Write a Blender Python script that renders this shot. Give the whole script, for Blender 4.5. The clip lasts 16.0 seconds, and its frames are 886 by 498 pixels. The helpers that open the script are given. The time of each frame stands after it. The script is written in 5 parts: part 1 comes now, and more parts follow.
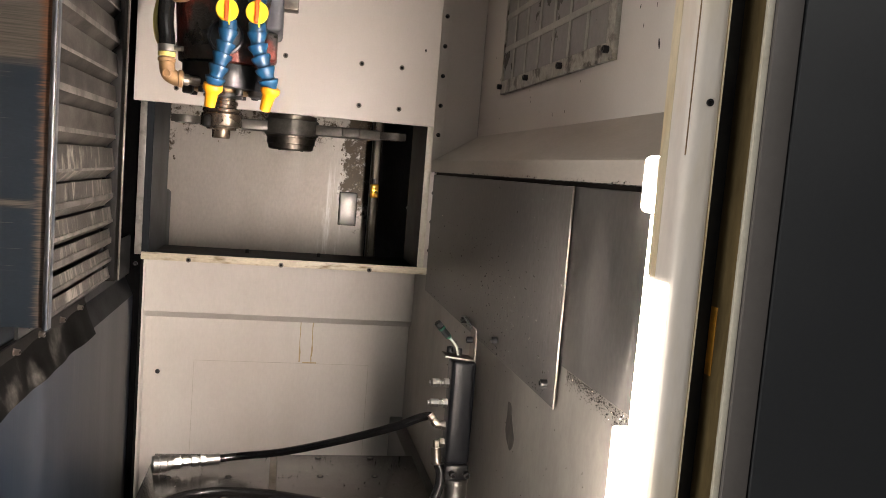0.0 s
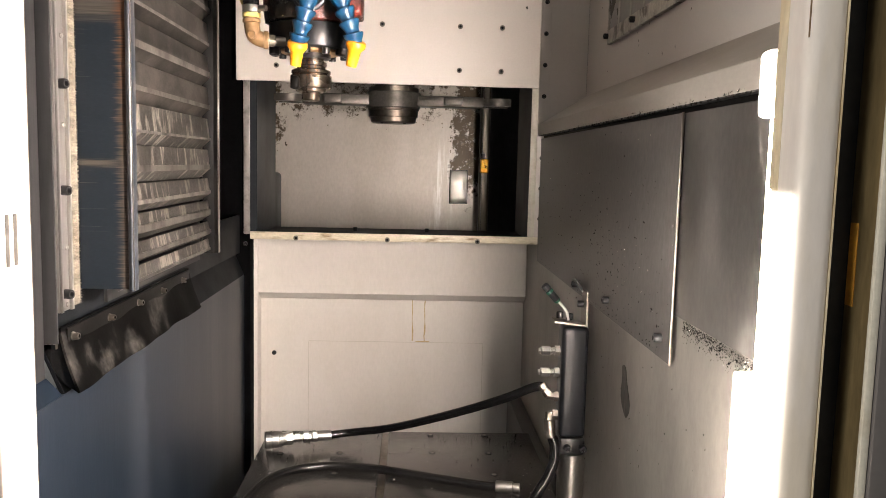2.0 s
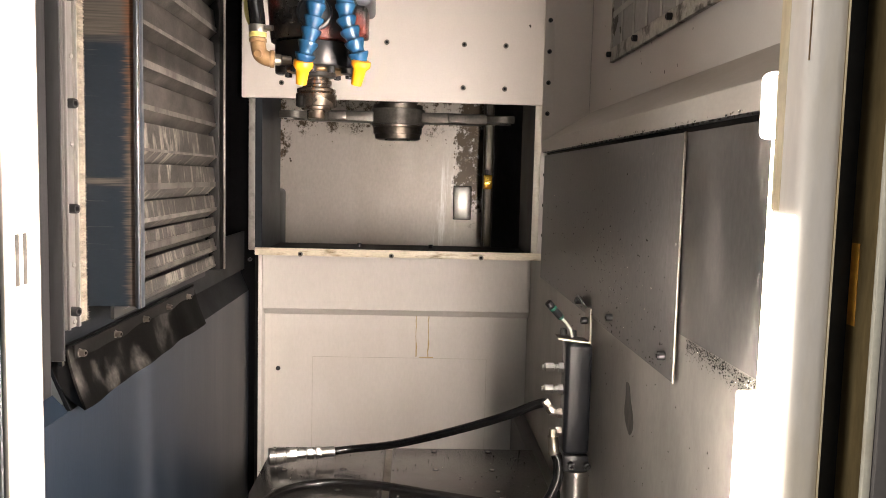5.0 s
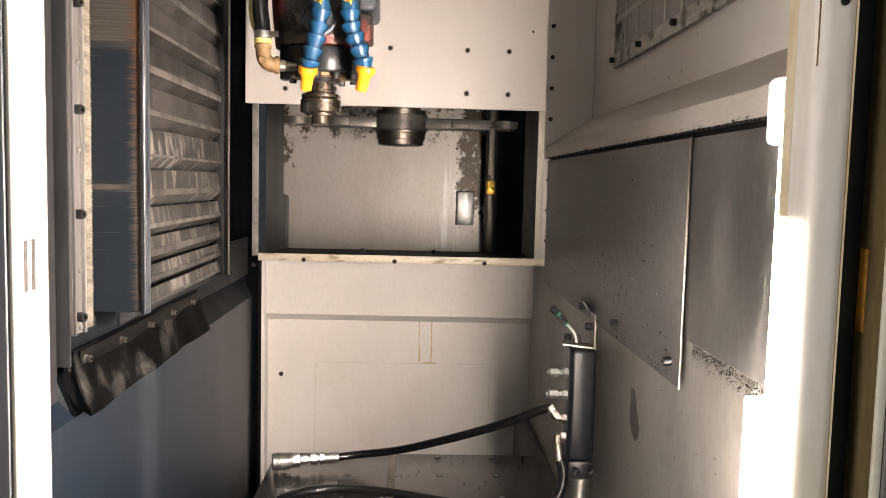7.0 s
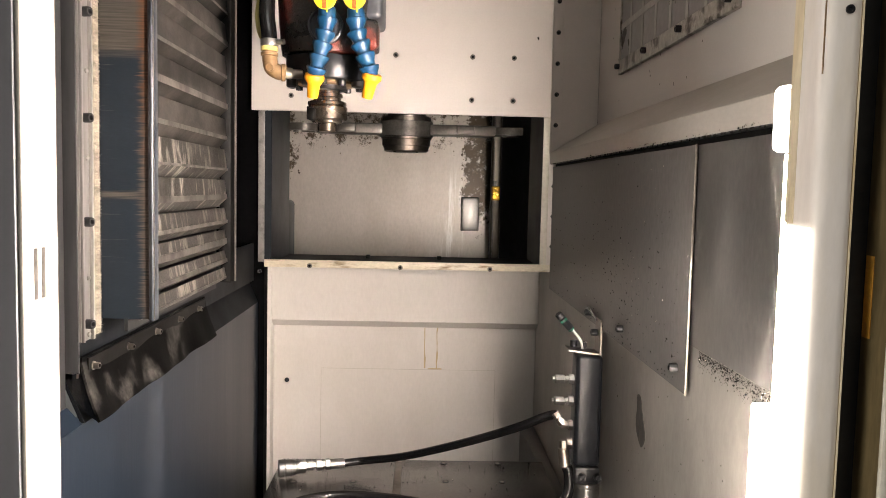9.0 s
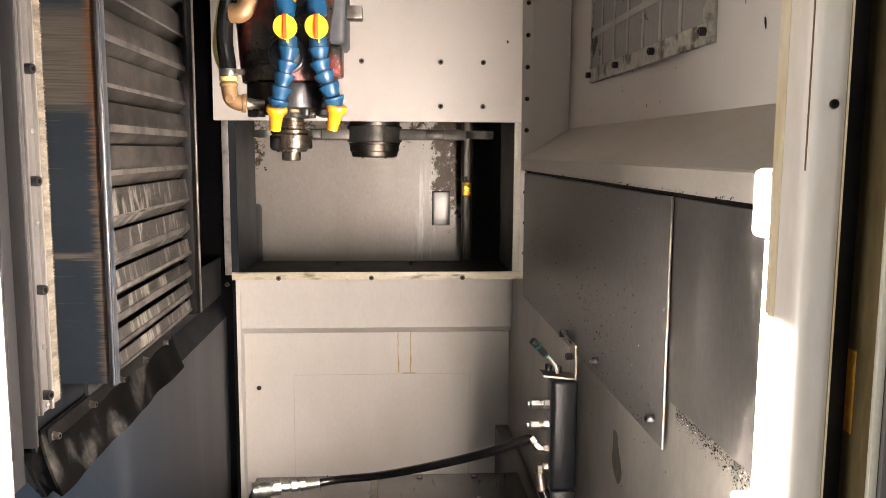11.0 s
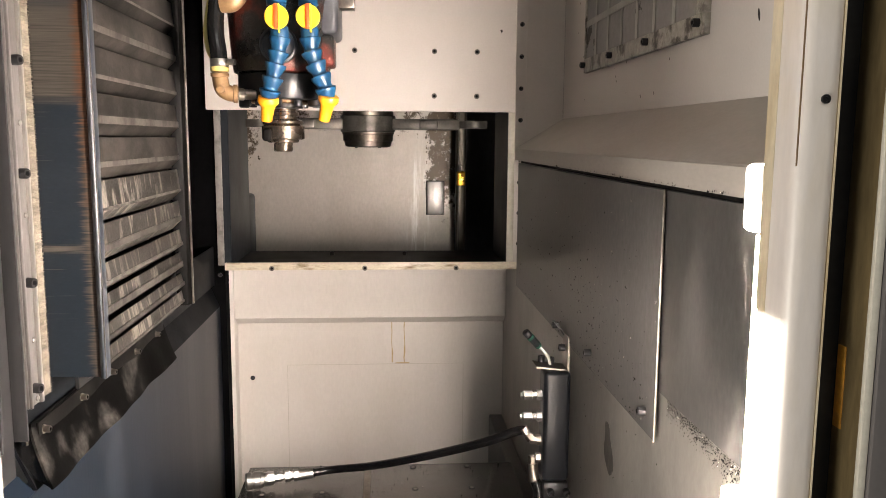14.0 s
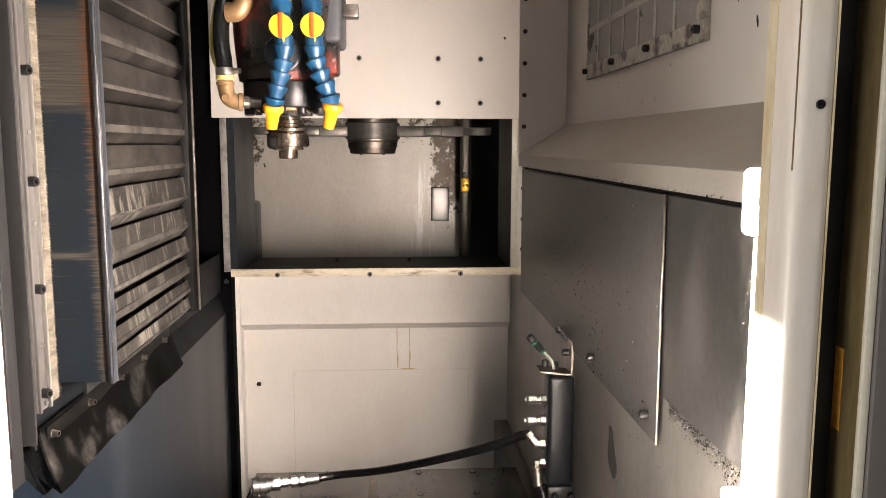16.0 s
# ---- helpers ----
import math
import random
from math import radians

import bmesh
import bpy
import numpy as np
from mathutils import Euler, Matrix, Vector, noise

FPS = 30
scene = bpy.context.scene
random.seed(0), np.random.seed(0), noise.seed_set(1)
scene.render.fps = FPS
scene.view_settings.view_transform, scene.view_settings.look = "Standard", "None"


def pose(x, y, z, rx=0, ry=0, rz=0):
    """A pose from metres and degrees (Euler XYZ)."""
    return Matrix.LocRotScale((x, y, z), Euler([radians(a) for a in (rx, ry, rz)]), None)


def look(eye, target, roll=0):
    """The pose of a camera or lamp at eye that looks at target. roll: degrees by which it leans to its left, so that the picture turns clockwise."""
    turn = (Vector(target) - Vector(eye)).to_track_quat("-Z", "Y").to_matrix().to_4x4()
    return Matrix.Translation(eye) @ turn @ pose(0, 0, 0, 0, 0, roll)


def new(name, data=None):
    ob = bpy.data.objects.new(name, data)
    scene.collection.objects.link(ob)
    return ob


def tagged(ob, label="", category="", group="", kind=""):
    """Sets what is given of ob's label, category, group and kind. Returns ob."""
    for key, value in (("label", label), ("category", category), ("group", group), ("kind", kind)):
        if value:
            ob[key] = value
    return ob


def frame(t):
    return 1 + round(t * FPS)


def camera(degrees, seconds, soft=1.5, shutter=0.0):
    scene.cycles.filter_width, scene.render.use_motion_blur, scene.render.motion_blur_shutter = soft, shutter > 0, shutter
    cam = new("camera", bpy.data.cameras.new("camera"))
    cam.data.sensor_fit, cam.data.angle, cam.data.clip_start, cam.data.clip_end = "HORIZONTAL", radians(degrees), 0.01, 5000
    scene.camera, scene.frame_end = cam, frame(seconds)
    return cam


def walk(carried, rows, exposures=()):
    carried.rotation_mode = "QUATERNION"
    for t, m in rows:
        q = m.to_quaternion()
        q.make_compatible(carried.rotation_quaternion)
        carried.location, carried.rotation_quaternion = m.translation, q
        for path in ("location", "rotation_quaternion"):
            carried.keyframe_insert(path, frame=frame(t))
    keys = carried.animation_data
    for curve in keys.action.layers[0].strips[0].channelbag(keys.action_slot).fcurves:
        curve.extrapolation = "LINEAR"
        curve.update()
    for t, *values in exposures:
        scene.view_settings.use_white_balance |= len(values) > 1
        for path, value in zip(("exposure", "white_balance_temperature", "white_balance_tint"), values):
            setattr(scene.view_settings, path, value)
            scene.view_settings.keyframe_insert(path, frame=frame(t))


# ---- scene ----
cam = camera(58.1, 16.0, soft=0.9)
PATH = [
    (0, (-0.013, -0.163, 1.542), (0.383, 1.789, 1.357), 4.6),
    (0.5, (0.023, -0.184, 1.542), (0.24, 1.795, 1.348), 2.6),
    (1, (0.036, -0.115, 1.517), (0.176, 1.873, 1.348), 1.4),
    (1.5, (0.045, -0.094, 1.482), (0.146, 1.895, 1.298), 1.2),
    (2, (0.043, -0.093, 1.477), (0.125, 1.894, 1.263), 1.4),
    (2.5, (0.042, -0.095, 1.476), (0.122, 1.891, 1.261), 1.7),
    (3, (0.041, -0.097, 1.478), (0.12, 1.891, 1.27), 1.7),
    (3.5, (0.042, -0.098, 1.48), (0.118, 1.891, 1.28), 1.5),
    (4, (0.042, -0.099, 1.481), (0.117, 1.891, 1.29), 1.4),
    (6.5, (0.038, -0.099, 1.482), (0.107, 1.892, 1.314), 1.5),
    (7, (0.036, -0.099, 1.482), (0.106, 1.893, 1.317), 1.4),
    (7.5, (0.036, -0.098, 1.482), (0.103, 1.894, 1.319), 1.4),
    (8, (0.036, -0.097, 1.482), (0.1, 1.895, 1.322), 1.4),
    (8.5, (0.036, -0.098, 1.482), (0.096, 1.895, 1.325), 1.4),
    (9, (0.034, -0.102, 1.484), (0.092, 1.891, 1.332), 1.3),
    (11.5, (0.037, -0.058, 1.601), (0.177, 1.919, 1.336), 0.2),
    (12, (0.039, -0.059, 1.599), (0.181, 1.917, 1.325), 0.2),
    (12.5, (0.039, -0.06, 1.597), (0.18, 1.915, 1.32), 0.3),
    (13, (0.041, -0.059, 1.596), (0.183, 1.916, 1.319), 0.3),
    (13.5, (0.041, -0.058, 1.596), (0.184, 1.917, 1.319), 0.3),
    (14, (0.04, -0.059, 1.595), (0.18, 1.917, 1.321), 0.4),
    (14.5, (0.039, -0.061, 1.595), (0.175, 1.916, 1.323), 0.5),
    (15, (0.039, -0.064, 1.596), (0.171, 1.914, 1.331), 0.4),
    (15.5, (0.041, -0.068, 1.596), (0.169, 1.911, 1.336), 0.2),
    (16, (0.043, -0.069, 1.595), (0.168, 1.91, 1.337), 0.1),
]
walk(cam, [(t, look(eye, target, roll)) for t, eye, target, roll in PATH],
     [(0.0, -0.2), (0.5, -0.22), (1.0, -0.08), (2.0, 0.1), (16.0, 0.12)])

# ---------------------------------------------------------------- world and light
world = bpy.data.worlds.new("workshop_air")
scene.world = world
world.use_nodes = True
world.node_tree.nodes["Background"].inputs[0].default_value = (0.9, 0.95, 1.0, 1)
world.node_tree.nodes["Background"].inputs[1].default_value = 0.01


def area_lamp(name, m, sx, sy, watts, colour):
    d = bpy.data.lights.new(name, "AREA")
    d.shape, d.size, d.size_y, d.energy, d.color = "RECTANGLE", sx, sy, watts, colour
    ob = new(name, d)
    ob.matrix_world = m
    return ob


# unseen ceiling light, added high behind the camera to brighten the front faces
area_lamp("added_ceiling_light", look((0.6, -1.6, 3.25), (0.3, 0.2, 1.2)), 1.5, 0.6, 22, (1.0, 0.96, 0.90))
# low side light added without a known source, brightens the right wall and post
area_lamp("added_side_light", look((-2.7, -0.9, 0.55), (0.45, 0.8, 1.6)), 1.0, 1.0, 70, (1.0, 0.955, 0.87))

LAMP_GLOW = 5800.0
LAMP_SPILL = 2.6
LAMP_LOWER = 90.0
LAMP_CAP = 20.0


# ---------------------------------------------------------------- materials
def node(nt, kind, **sockets):
    n = nt.nodes.new(kind)
    for key, value in sockets.items():
        n.inputs[key.replace("_", " ")].default_value = value
    return n


def material(name, colour, rough=0.5, metal=0.0, second=None, grain=60.0, grain_amount=0.12, blotch=4.0,
             blotch_at=(0.45, 0.7), bump=0.03, stretch=(1, 1, 1), rough_var=0.12, coat=0.0, spec=0.5, vary=0.0):
    """A surface with fine grain, larger blotches of a second colour, and a fine relief."""
    m = bpy.data.materials.new(name)
    m.use_nodes = True
    nt = m.node_tree
    bsdf = nt.nodes["Principled BSDF"]
    tc = nt.nodes.new("ShaderNodeTexCoord")
    mp = nt.nodes.new("ShaderNodeMapping")
    mp.inputs["Scale"].default_value = stretch
    nt.links.new(tc.outputs["Object"], mp.inputs["Vector"])
    fine = node(nt, "ShaderNodeTexNoise", Scale=grain, Detail=6.0, Roughness=0.65)
    wide = node(nt, "ShaderNodeTexNoise", Scale=blotch, Detail=5.0, Roughness=0.6)
    for n in (fine, wide):
        nt.links.new(mp.outputs[0], n.inputs["Vector"])
    ramp = nt.nodes.new("ShaderNodeMapRange")
    ramp.inputs["From Min"].default_value, ramp.inputs["From Max"].default_value = blotch_at
    nt.links.new(wide.outputs["Fac"], ramp.inputs["Value"])
    mix = nt.nodes.new("ShaderNodeMix")
    mix.data_type = "RGBA"
    mix.inputs["A"].default_value = (*colour, 1)
    mix.inputs["B"].default_value = (*(second or [c * 0.8 for c in colour]), 1)
    nt.links.new(ramp.outputs[0], mix.inputs["Factor"])
    g = nt.nodes.new("ShaderNodeMapRange")
    g.inputs["From Min"].default_value, g.inputs["From Max"].default_value = 0.3, 0.7
    g.inputs["To Min"].default_value, g.inputs["To Max"].default_value = 1 - grain_amount, 1 + grain_amount
    nt.links.new(fine.outputs["Fac"], g.inputs["Value"])
    hsv = nt.nodes.new("ShaderNodeHueSaturation")
    nt.links.new(mix.outputs["Result"], hsv.inputs["Color"])
    if vary:
        info = nt.nodes.new("ShaderNodeObjectInfo")
        v = nt.nodes.new("ShaderNodeMapRange")
        v.inputs["To Min"].default_value, v.inputs["To Max"].default_value = 1 - vary, 1 + vary
        nt.links.new(info.outputs["Random"], v.inputs["Value"])
        both = nt.nodes.new("ShaderNodeMath")
        both.operation = "MULTIPLY"
        nt.links.new(g.outputs[0], both.inputs[0])
        nt.links.new(v.outputs[0], both.inputs[1])
        nt.links.new(both.outputs[0], hsv.inputs["Value"])
    else:
        nt.links.new(g.outputs[0], hsv.inputs["Value"])
    nt.links.new(hsv.outputs[0], bsdf.inputs["Base Color"])
    r = nt.nodes.new("ShaderNodeMapRange")
    r.inputs["To Min"].default_value, r.inputs["To Max"].default_value = max(0.03, rough - rough_var), min(1, rough + rough_var)
    nt.links.new(wide.outputs["Fac"], r.inputs["Value"])
    nt.links.new(r.outputs[0], bsdf.inputs["Roughness"])
    bsdf.inputs["Metallic"].default_value = metal
    bsdf.inputs["Coat Weight"].default_value = coat
    bsdf.inputs["Specular IOR Level"].default_value = spec
    if bump:
        b = node(nt, "ShaderNodeBump", Strength=bump * 4, Distance=0.001)
        nt.links.new(fine.outputs["Fac"], b.inputs["Height"])
        nt.links.new(b.outputs[0], bsdf.inputs["Normal"])
    return m


PAINT_GREY = material("warm grey machine paint", (0.635, 0.592, 0.553), 0.46, second=(0.585, 0.54, 0.50), blotch=2.2, grain=240, grain_amount=0.03, bump=0.02, rough_var=0.03)
# darker copy of PAINT_GREY, puts the ledge's shade into its colour
LEDGE_SHADED = material("grey ledge paint with shade in it", (0.44, 0.405, 0.365), 0.42, second=(0.36, 0.325, 0.28), blotch=4, grain=200, grain_amount=0.06, bump=0.03, rough_var=0.06, stretch=(1, 0.4, 1))
PAINT_LOWER = material("stained grey machine paint", (0.67, 0.63, 0.592), 0.5, second=(0.60, 0.555, 0.505), blotch=3.0, grain=160, grain_amount=0.04, bump=0.03, rough_var=0.05, stretch=(1, 1, 0.4))
PAINT_FRAME = material("scuffed cream paint", (0.56, 0.53, 0.45), 0.35, second=(0.42, 0.36, 0.26), blotch=14, grain=160, blotch_at=(0.55, 0.75), grain_amount=0.08)
JAMB = material("scuffed grey jamb paint", (0.20, 0.19, 0.178), 0.4, second=(0.09, 0.083, 0.074), blotch=26, blotch_at=(0.5, 0.66), grain=160, grain_amount=0.12)
SILL = material("worn yellowed sill paint", (0.56, 0.50, 0.385), 0.4, second=(0.20, 0.145, 0.08), blotch=34, blotch_at=(0.52, 0.70), grain=160, grain_amount=0.15, stretch=(0.5, 1, 2))
PAINT_EDGE = material("cream door edge paint", (0.24, 0.222, 0.198), 0.4, second=(0.25, 0.228, 0.185), blotch=14, grain=160, blotch_at=(0.55, 0.75), grain_amount=0.08)
PAINT_POST = material("pale grey post paint", (0.75, 0.69, 0.64), 0.34, second=(0.68, 0.57, 0.40), blotch=9, blotch_at=(0.50, 0.76), grain=120, grain_amount=0.05, rough_var=0.05, stretch=(1, 1, 0.25))
PAINT_BLUE = material("dark blue-grey paint", (0.0060, 0.0092, 0.0145), 0.34, spec=0.2, second=(0.0165, 0.021, 0.0285), blotch=9, blotch_at=(0.48, 0.70), grain=140, grain_amount=0.16, stretch=(1, 1, 0.09), bump=0.03)
STRIP_GREY = material("warm grey front strip paint", (0.125, 0.115, 0.112), 0.45, second=(0.105, 0.097, 0.093), blotch=6, grain=180, grain_amount=0.05)
PAINT_DOOR = material("dark charcoal paint", (0.024, 0.026, 0.030), 0.5, second=(0.030, 0.032, 0.036), blotch=3, grain=180, grain_amount=0.06)
PLATE = material("dark oily steel plate", (0.064, 0.062, 0.060), 0.38, spec=0.35, second=(0.098, 0.094, 0.09), blotch=3.5, blotch_at=(0.35, 0.75), grain=130, grain_amount=0.2, stretch=(1, 1, 0.5), bump=0.02, rough_var=0.06)
WALL_OILY = material("oily grey wall", (0.315, 0.296, 0.268), 0.34, spec=0.45, second=(0.20, 0.188, 0.17), blotch=4, grain=120, grain_amount=0.10, stretch=(1, 1, 0.5), bump=0.02, rough_var=0.06)
STEEL = material("worn bright steel", (0.44, 0.43, 0.41), 0.33, metal=1.0, second=(0.32, 0.30, 0.27), blotch=12, grain=180, grain_amount=0.12, stretch=(1, 1, 0.3))
STEEL_DULL = material("dull machined steel", (0.27, 0.245, 0.215), 0.36, metal=1.0, second=(0.15, 0.125, 0.10), blotch=9, grain=160, grain_amount=0.18)
ALU = material("milled aluminium strip", (0.34, 0.325, 0.315), 0.32, metal=0.85, second=(0.17, 0.16, 0.15), blotch=14, grain=220, grain_amount=0.12, stretch=(1, 1, 0.15))
BLACK = material("blackened metal", (0.012, 0.012, 0.013), 0.32, spec=0.35, second=(0.026, 0.025, 0.024), blotch=10, grain=150, grain_amount=0.2, metal=0.1, rough_var=0.06)
BLACK_TUBE = material("black anodised tube", (0.008, 0.009, 0.011), 0.30, spec=0.22, second=(0.012, 0.013, 0.015), blotch=6, grain=180, grain_amount=0.08, rough_var=0.02, bump=0.01)
RUBBER = material("black rubber", (0.0042, 0.0042, 0.0045), 0.22, spec=0.45, rough_var=0.06, second=(0.008, 0.0078, 0.0075), blotch=22, grain=200, grain_amount=0.25, bump=0.06)
FLAP_RUBBER = material("dusty black rubber sheet", (0.0014, 0.0014, 0.0014), 0.55, spec=0.03, second=(0.040, 0.038, 0.035), blotch=13, blotch_at=(0.55, 0.74), grain=110, grain_amount=0.5, stretch=(1, 1, 0.9))
BLUE = material("blue hose plastic", (0.006, 0.050, 0.118), 0.34, second=(0.005, 0.038, 0.092), blotch=20, grain=200, grain_amount=0.06, bump=0.01)
ORANGE = material("orange nozzle plastic", (0.78, 0.32, 0.010), 0.35, second=(0.68, 0.26, 0.010), blotch=30, grain=200, grain_amount=0.04, bump=0.01)
YELLOW = material("yellow knob plastic", (0.95, 0.62, 0.03), 0.35, second=(0.85, 0.52, 0.02), blotch=30, grain=200, grain_amount=0.04, bump=0.01)
RED_MARK = material("red handle plastic", (0.75, 0.09, 0.012), 0.4, grain=200, grain_amount=0.04, bump=0.0)
CASTING = material("chipped red and black casting", (0.013, 0.012, 0.011), 0.30, spec=0.6, second=(0.14, 0.022, 0.013), blotch=13, blotch_at=(0.46, 0.60), grain=85, grain_amount=0.5, bump=0.9, rough_var=0.14)
CASTING_EDGE = material("grey casting edge", (0.05, 0.054, 0.062), 0.4, second=(0.022, 0.022, 0.025), blotch=9, grain=90, grain_amount=0.2)
BRASS = material("oxidised brass", (0.25, 0.155, 0.075), 0.42, metal=0.4, second=(0.17, 0.105, 0.05), blotch=40, grain=200, grain_amount=0.12)
CREAM_TUBE = material("yellowed plastic tube", (0.45, 0.38, 0.12), 0.4, second=(0.34, 0.28, 0.08), blotch=20, grain=160)
BRISTLE = material("metal bristles", (0.165, 0.146, 0.115), 0.5, second=(0.07, 0.058, 0.042), blotch=16, blotch_at=(0.42, 0.62), grain=90, grain_amount=0.6, stretch=(1, 1, 6), bump=0.3)
SCRATCHED = material("scratched blue paint", (0.0052, 0.0082, 0.0120), 0.42, spec=0.25, second=(0.0075, 0.0108, 0.0152), blotch=5, grain=160, grain_amount=0.12, stretch=(1, 1, 3))
LOUVRE = material("stained telescopic cover steel", (0.031, 0.0275, 0.0245), 0.45, spec=0.12, second=(0.006, 0.0055, 0.005), blotch=8, blotch_at=(0.40, 0.60), grain=130, grain_amount=0.28, stretch=(1, 1.0, 1.3), bump=0.04, vary=0.18)
# paler than LOUVRE, puts the lit bands of the folds into colour
LOUVRE_LIP = material("lit cover lip steel", (0.064, 0.058, 0.052), 0.42, metal=0.0, spec=0.2, second=(0.022, 0.020, 0.018), blotch=16, blotch_at=(0.46, 0.62), grain=130, grain_amount=0.3, stretch=(1, 1.5, 1), vary=0.25)
LOUVRE_RUN = material("run-stained telescopic cover steel", (0.017, 0.0155, 0.014), 0.42, spec=0.12, second=(0.12, 0.11, 0.097), blotch=15, blotch_at=(0.52, 0.62), grain=130, grain_amount=0.35, stretch=(1, 4.2, 1.0), bump=0.04, vary=0.2)
CORNER_STEEL = material("dark worn blue steel", (0.016, 0.020, 0.027), 0.36, second=(0.06, 0.06, 0.06), blotch=40, blotch_at=(0.58, 0.68), grain=160, grain_amount=0.3, stretch=(1, 1, 0.4), bump=0.06)
# serves oily steel, and dark strips and sockets that stand for shade
OILY_SHADE_DARK = material("black of oily steel and shaded gaps", (0.0030, 0.0029, 0.0028), 0.5, spec=0.06, second=(0.008, 0.0075, 0.007), blotch=12, grain=120, grain_amount=0.3)
SLOPE_BLUE = material("dark oily blue slope", (0.0058, 0.0068, 0.0082), 0.5, spec=0.06, second=(0.0024, 0.0027, 0.0031), blotch=9, grain=130, grain_amount=0.25)
FOLD_GREY = material("brushed grey sheet", (0.020, 0.0198, 0.0205), 0.34, spec=0.25, second=(0.010, 0.010, 0.0105), blotch=8, grain=160, grain_amount=0.2, stretch=(1, 1, 0.1))
TABLE_TOP = material("ground steel table", (0.078, 0.074, 0.070), 0.20, metal=0.7, second=(0.046, 0.043, 0.040), blotch=6, grain=160, grain_amount=0.14)
DARK = material("near-black interior", (0.0085, 0.0085, 0.009), 0.5, spec=0.2, second=(0.018, 0.017, 0.016), blotch=5, grain=100, grain_amount=0.3, stretch=(1, 1, 0.4))
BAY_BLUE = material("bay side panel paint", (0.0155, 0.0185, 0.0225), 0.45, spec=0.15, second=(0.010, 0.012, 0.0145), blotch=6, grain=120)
BAY_SIDE = material("dark bay paint", (0.055, 0.054, 0.055), 0.5, second=(0.03, 0.028, 0.026), blotch=6, grain=120, grain_amount=0.25, stretch=(1, 1, 0.3))
POLISHED = material("polished steel", (0.93, 0.91, 0.88), 0.40, metal=1.0, second=(0.45, 0.32, 0.18), blotch=30, blotch_at=(0.64, 0.74), grain=180, grain_amount=0.03, bump=0.0, rough_var=0.02)
SCREW_METAL = material("dull cap screw steel", (0.13, 0.118, 0.10), 0.4, metal=0.5, grain=200, grain_amount=0.15)
POST_STEEL = material("dark oily post steel", (0.085, 0.076, 0.062), 0.34, metal=0.7, second=(0.035, 0.030, 0.024), blotch=14, grain=150, grain_amount=0.25, stretch=(1, 1, 0.25))
COLLAR = material("dark oily collar steel", (0.115, 0.110, 0.098), 0.40, metal=0.5, second=(0.055, 0.052, 0.046), blotch=14, grain=160, grain_amount=0.25)
ARM_METAL = material("dark arm steel", (0.11, 0.103, 0.092), 0.4, metal=0.6, second=(0.06, 0.055, 0.048), blotch=9, grain=160, grain_amount=0.2)
HOLDER = material("bronzed tool steel", (0.33, 0.275, 0.225), 0.27, metal=1.0, second=(0.12, 0.095, 0.07), blotch=22, blotch_at=(0.48, 0.70), grain=160, grain_amount=0.16)
CHIP = material("bright metal chips", (0.75, 0.74, 0.72), 0.22, metal=1.0, grain=300, bump=0.0)
DIRT = material("dark chip dirt", (0.010, 0.009, 0.008), 0.6, spec=0.1, second=(0.028, 0.024, 0.018), blotch=40, grain=200, grain_amount=0.4)
RUST_LINE = material("rusty drip stain", (0.46, 0.34, 0.18), 0.6, second=(0.53, 0.46, 0.34), blotch=40, grain=160, grain_amount=0.2)
STAIN = material("dark oil stain", (0.036, 0.033, 0.030), 0.45, spec=0.1, second=(0.06, 0.055, 0.05), blotch=30, grain=160, grain_amount=0.4)
SMEAR = material("thin oil smear", (0.050, 0.047, 0.043), 0.40, spec=0.2, second=(0.10, 0.094, 0.084), blotch=34, blotch_at=(0.50, 0.66), grain=160, grain_amount=0.3, stretch=(1, 1, 0.4))
GREEN = material("green sensor plastic", (0.012, 0.085, 0.05), 0.3, grain=200, bump=0.0)
WHITE_WIRE = material("white cable", (0.55, 0.56, 0.52), 0.4, grain=200, bump=0.0)
AMBER = material("amber lens", (1.0, 0.62, 0.10), 0.30, metal=1.0, second=(1.0, 0.40, 0.03), blotch=60, grain=120, bump=0.0)
SEAM = material("faint panel seam", (0.50, 0.46, 0.40), 0.5, grain=160, bump=0.0)
RUST_SPOT = material("rusty splash", (0.060, 0.040, 0.022), 0.5, second=(0.17, 0.13, 0.08), blotch=40, blotch_at=(0.4, 0.6), grain=140, grain_amount=0.3)
# near-black that puts the recess's shade into the colour
PITCH = material("recess shade black", (0.0016, 0.0016, 0.0018), 0.75, spec=0.02, second=(0.003, 0.003, 0.0034), blotch=7, grain=90, grain_amount=0.3)
CHANNEL_SIDE = material("brown oily steel", (0.24, 0.18, 0.09), 0.30, metal=0.5, second=(0.06, 0.045, 0.024), blotch=8, grain=120, grain_amount=0.25, stretch=(1, 1, 0.2))
RUBBED = material("rubbed orange-brown patch", (0.62, 0.30, 0.045), 0.4, second=(0.42, 0.20, 0.04), blotch=50, grain=160, grain_amount=0.2)
YELLOWED = material("yellowed paint edge", (0.68, 0.59, 0.42), 0.4, second=(0.52, 0.40, 0.22), blotch=22, grain=160, grain_amount=0.12, stretch=(1, 1, 0.3))
FLOOR = material("workshop concrete", (0.25, 0.245, 0.235), 0.6, second=(0.18, 0.175, 0.165), blotch=2, grain=50, grain_amount=0.15)
ROOM = material("workshop wall paint", (0.45, 0.46, 0.47), 0.8, grain=30, blotch=1)


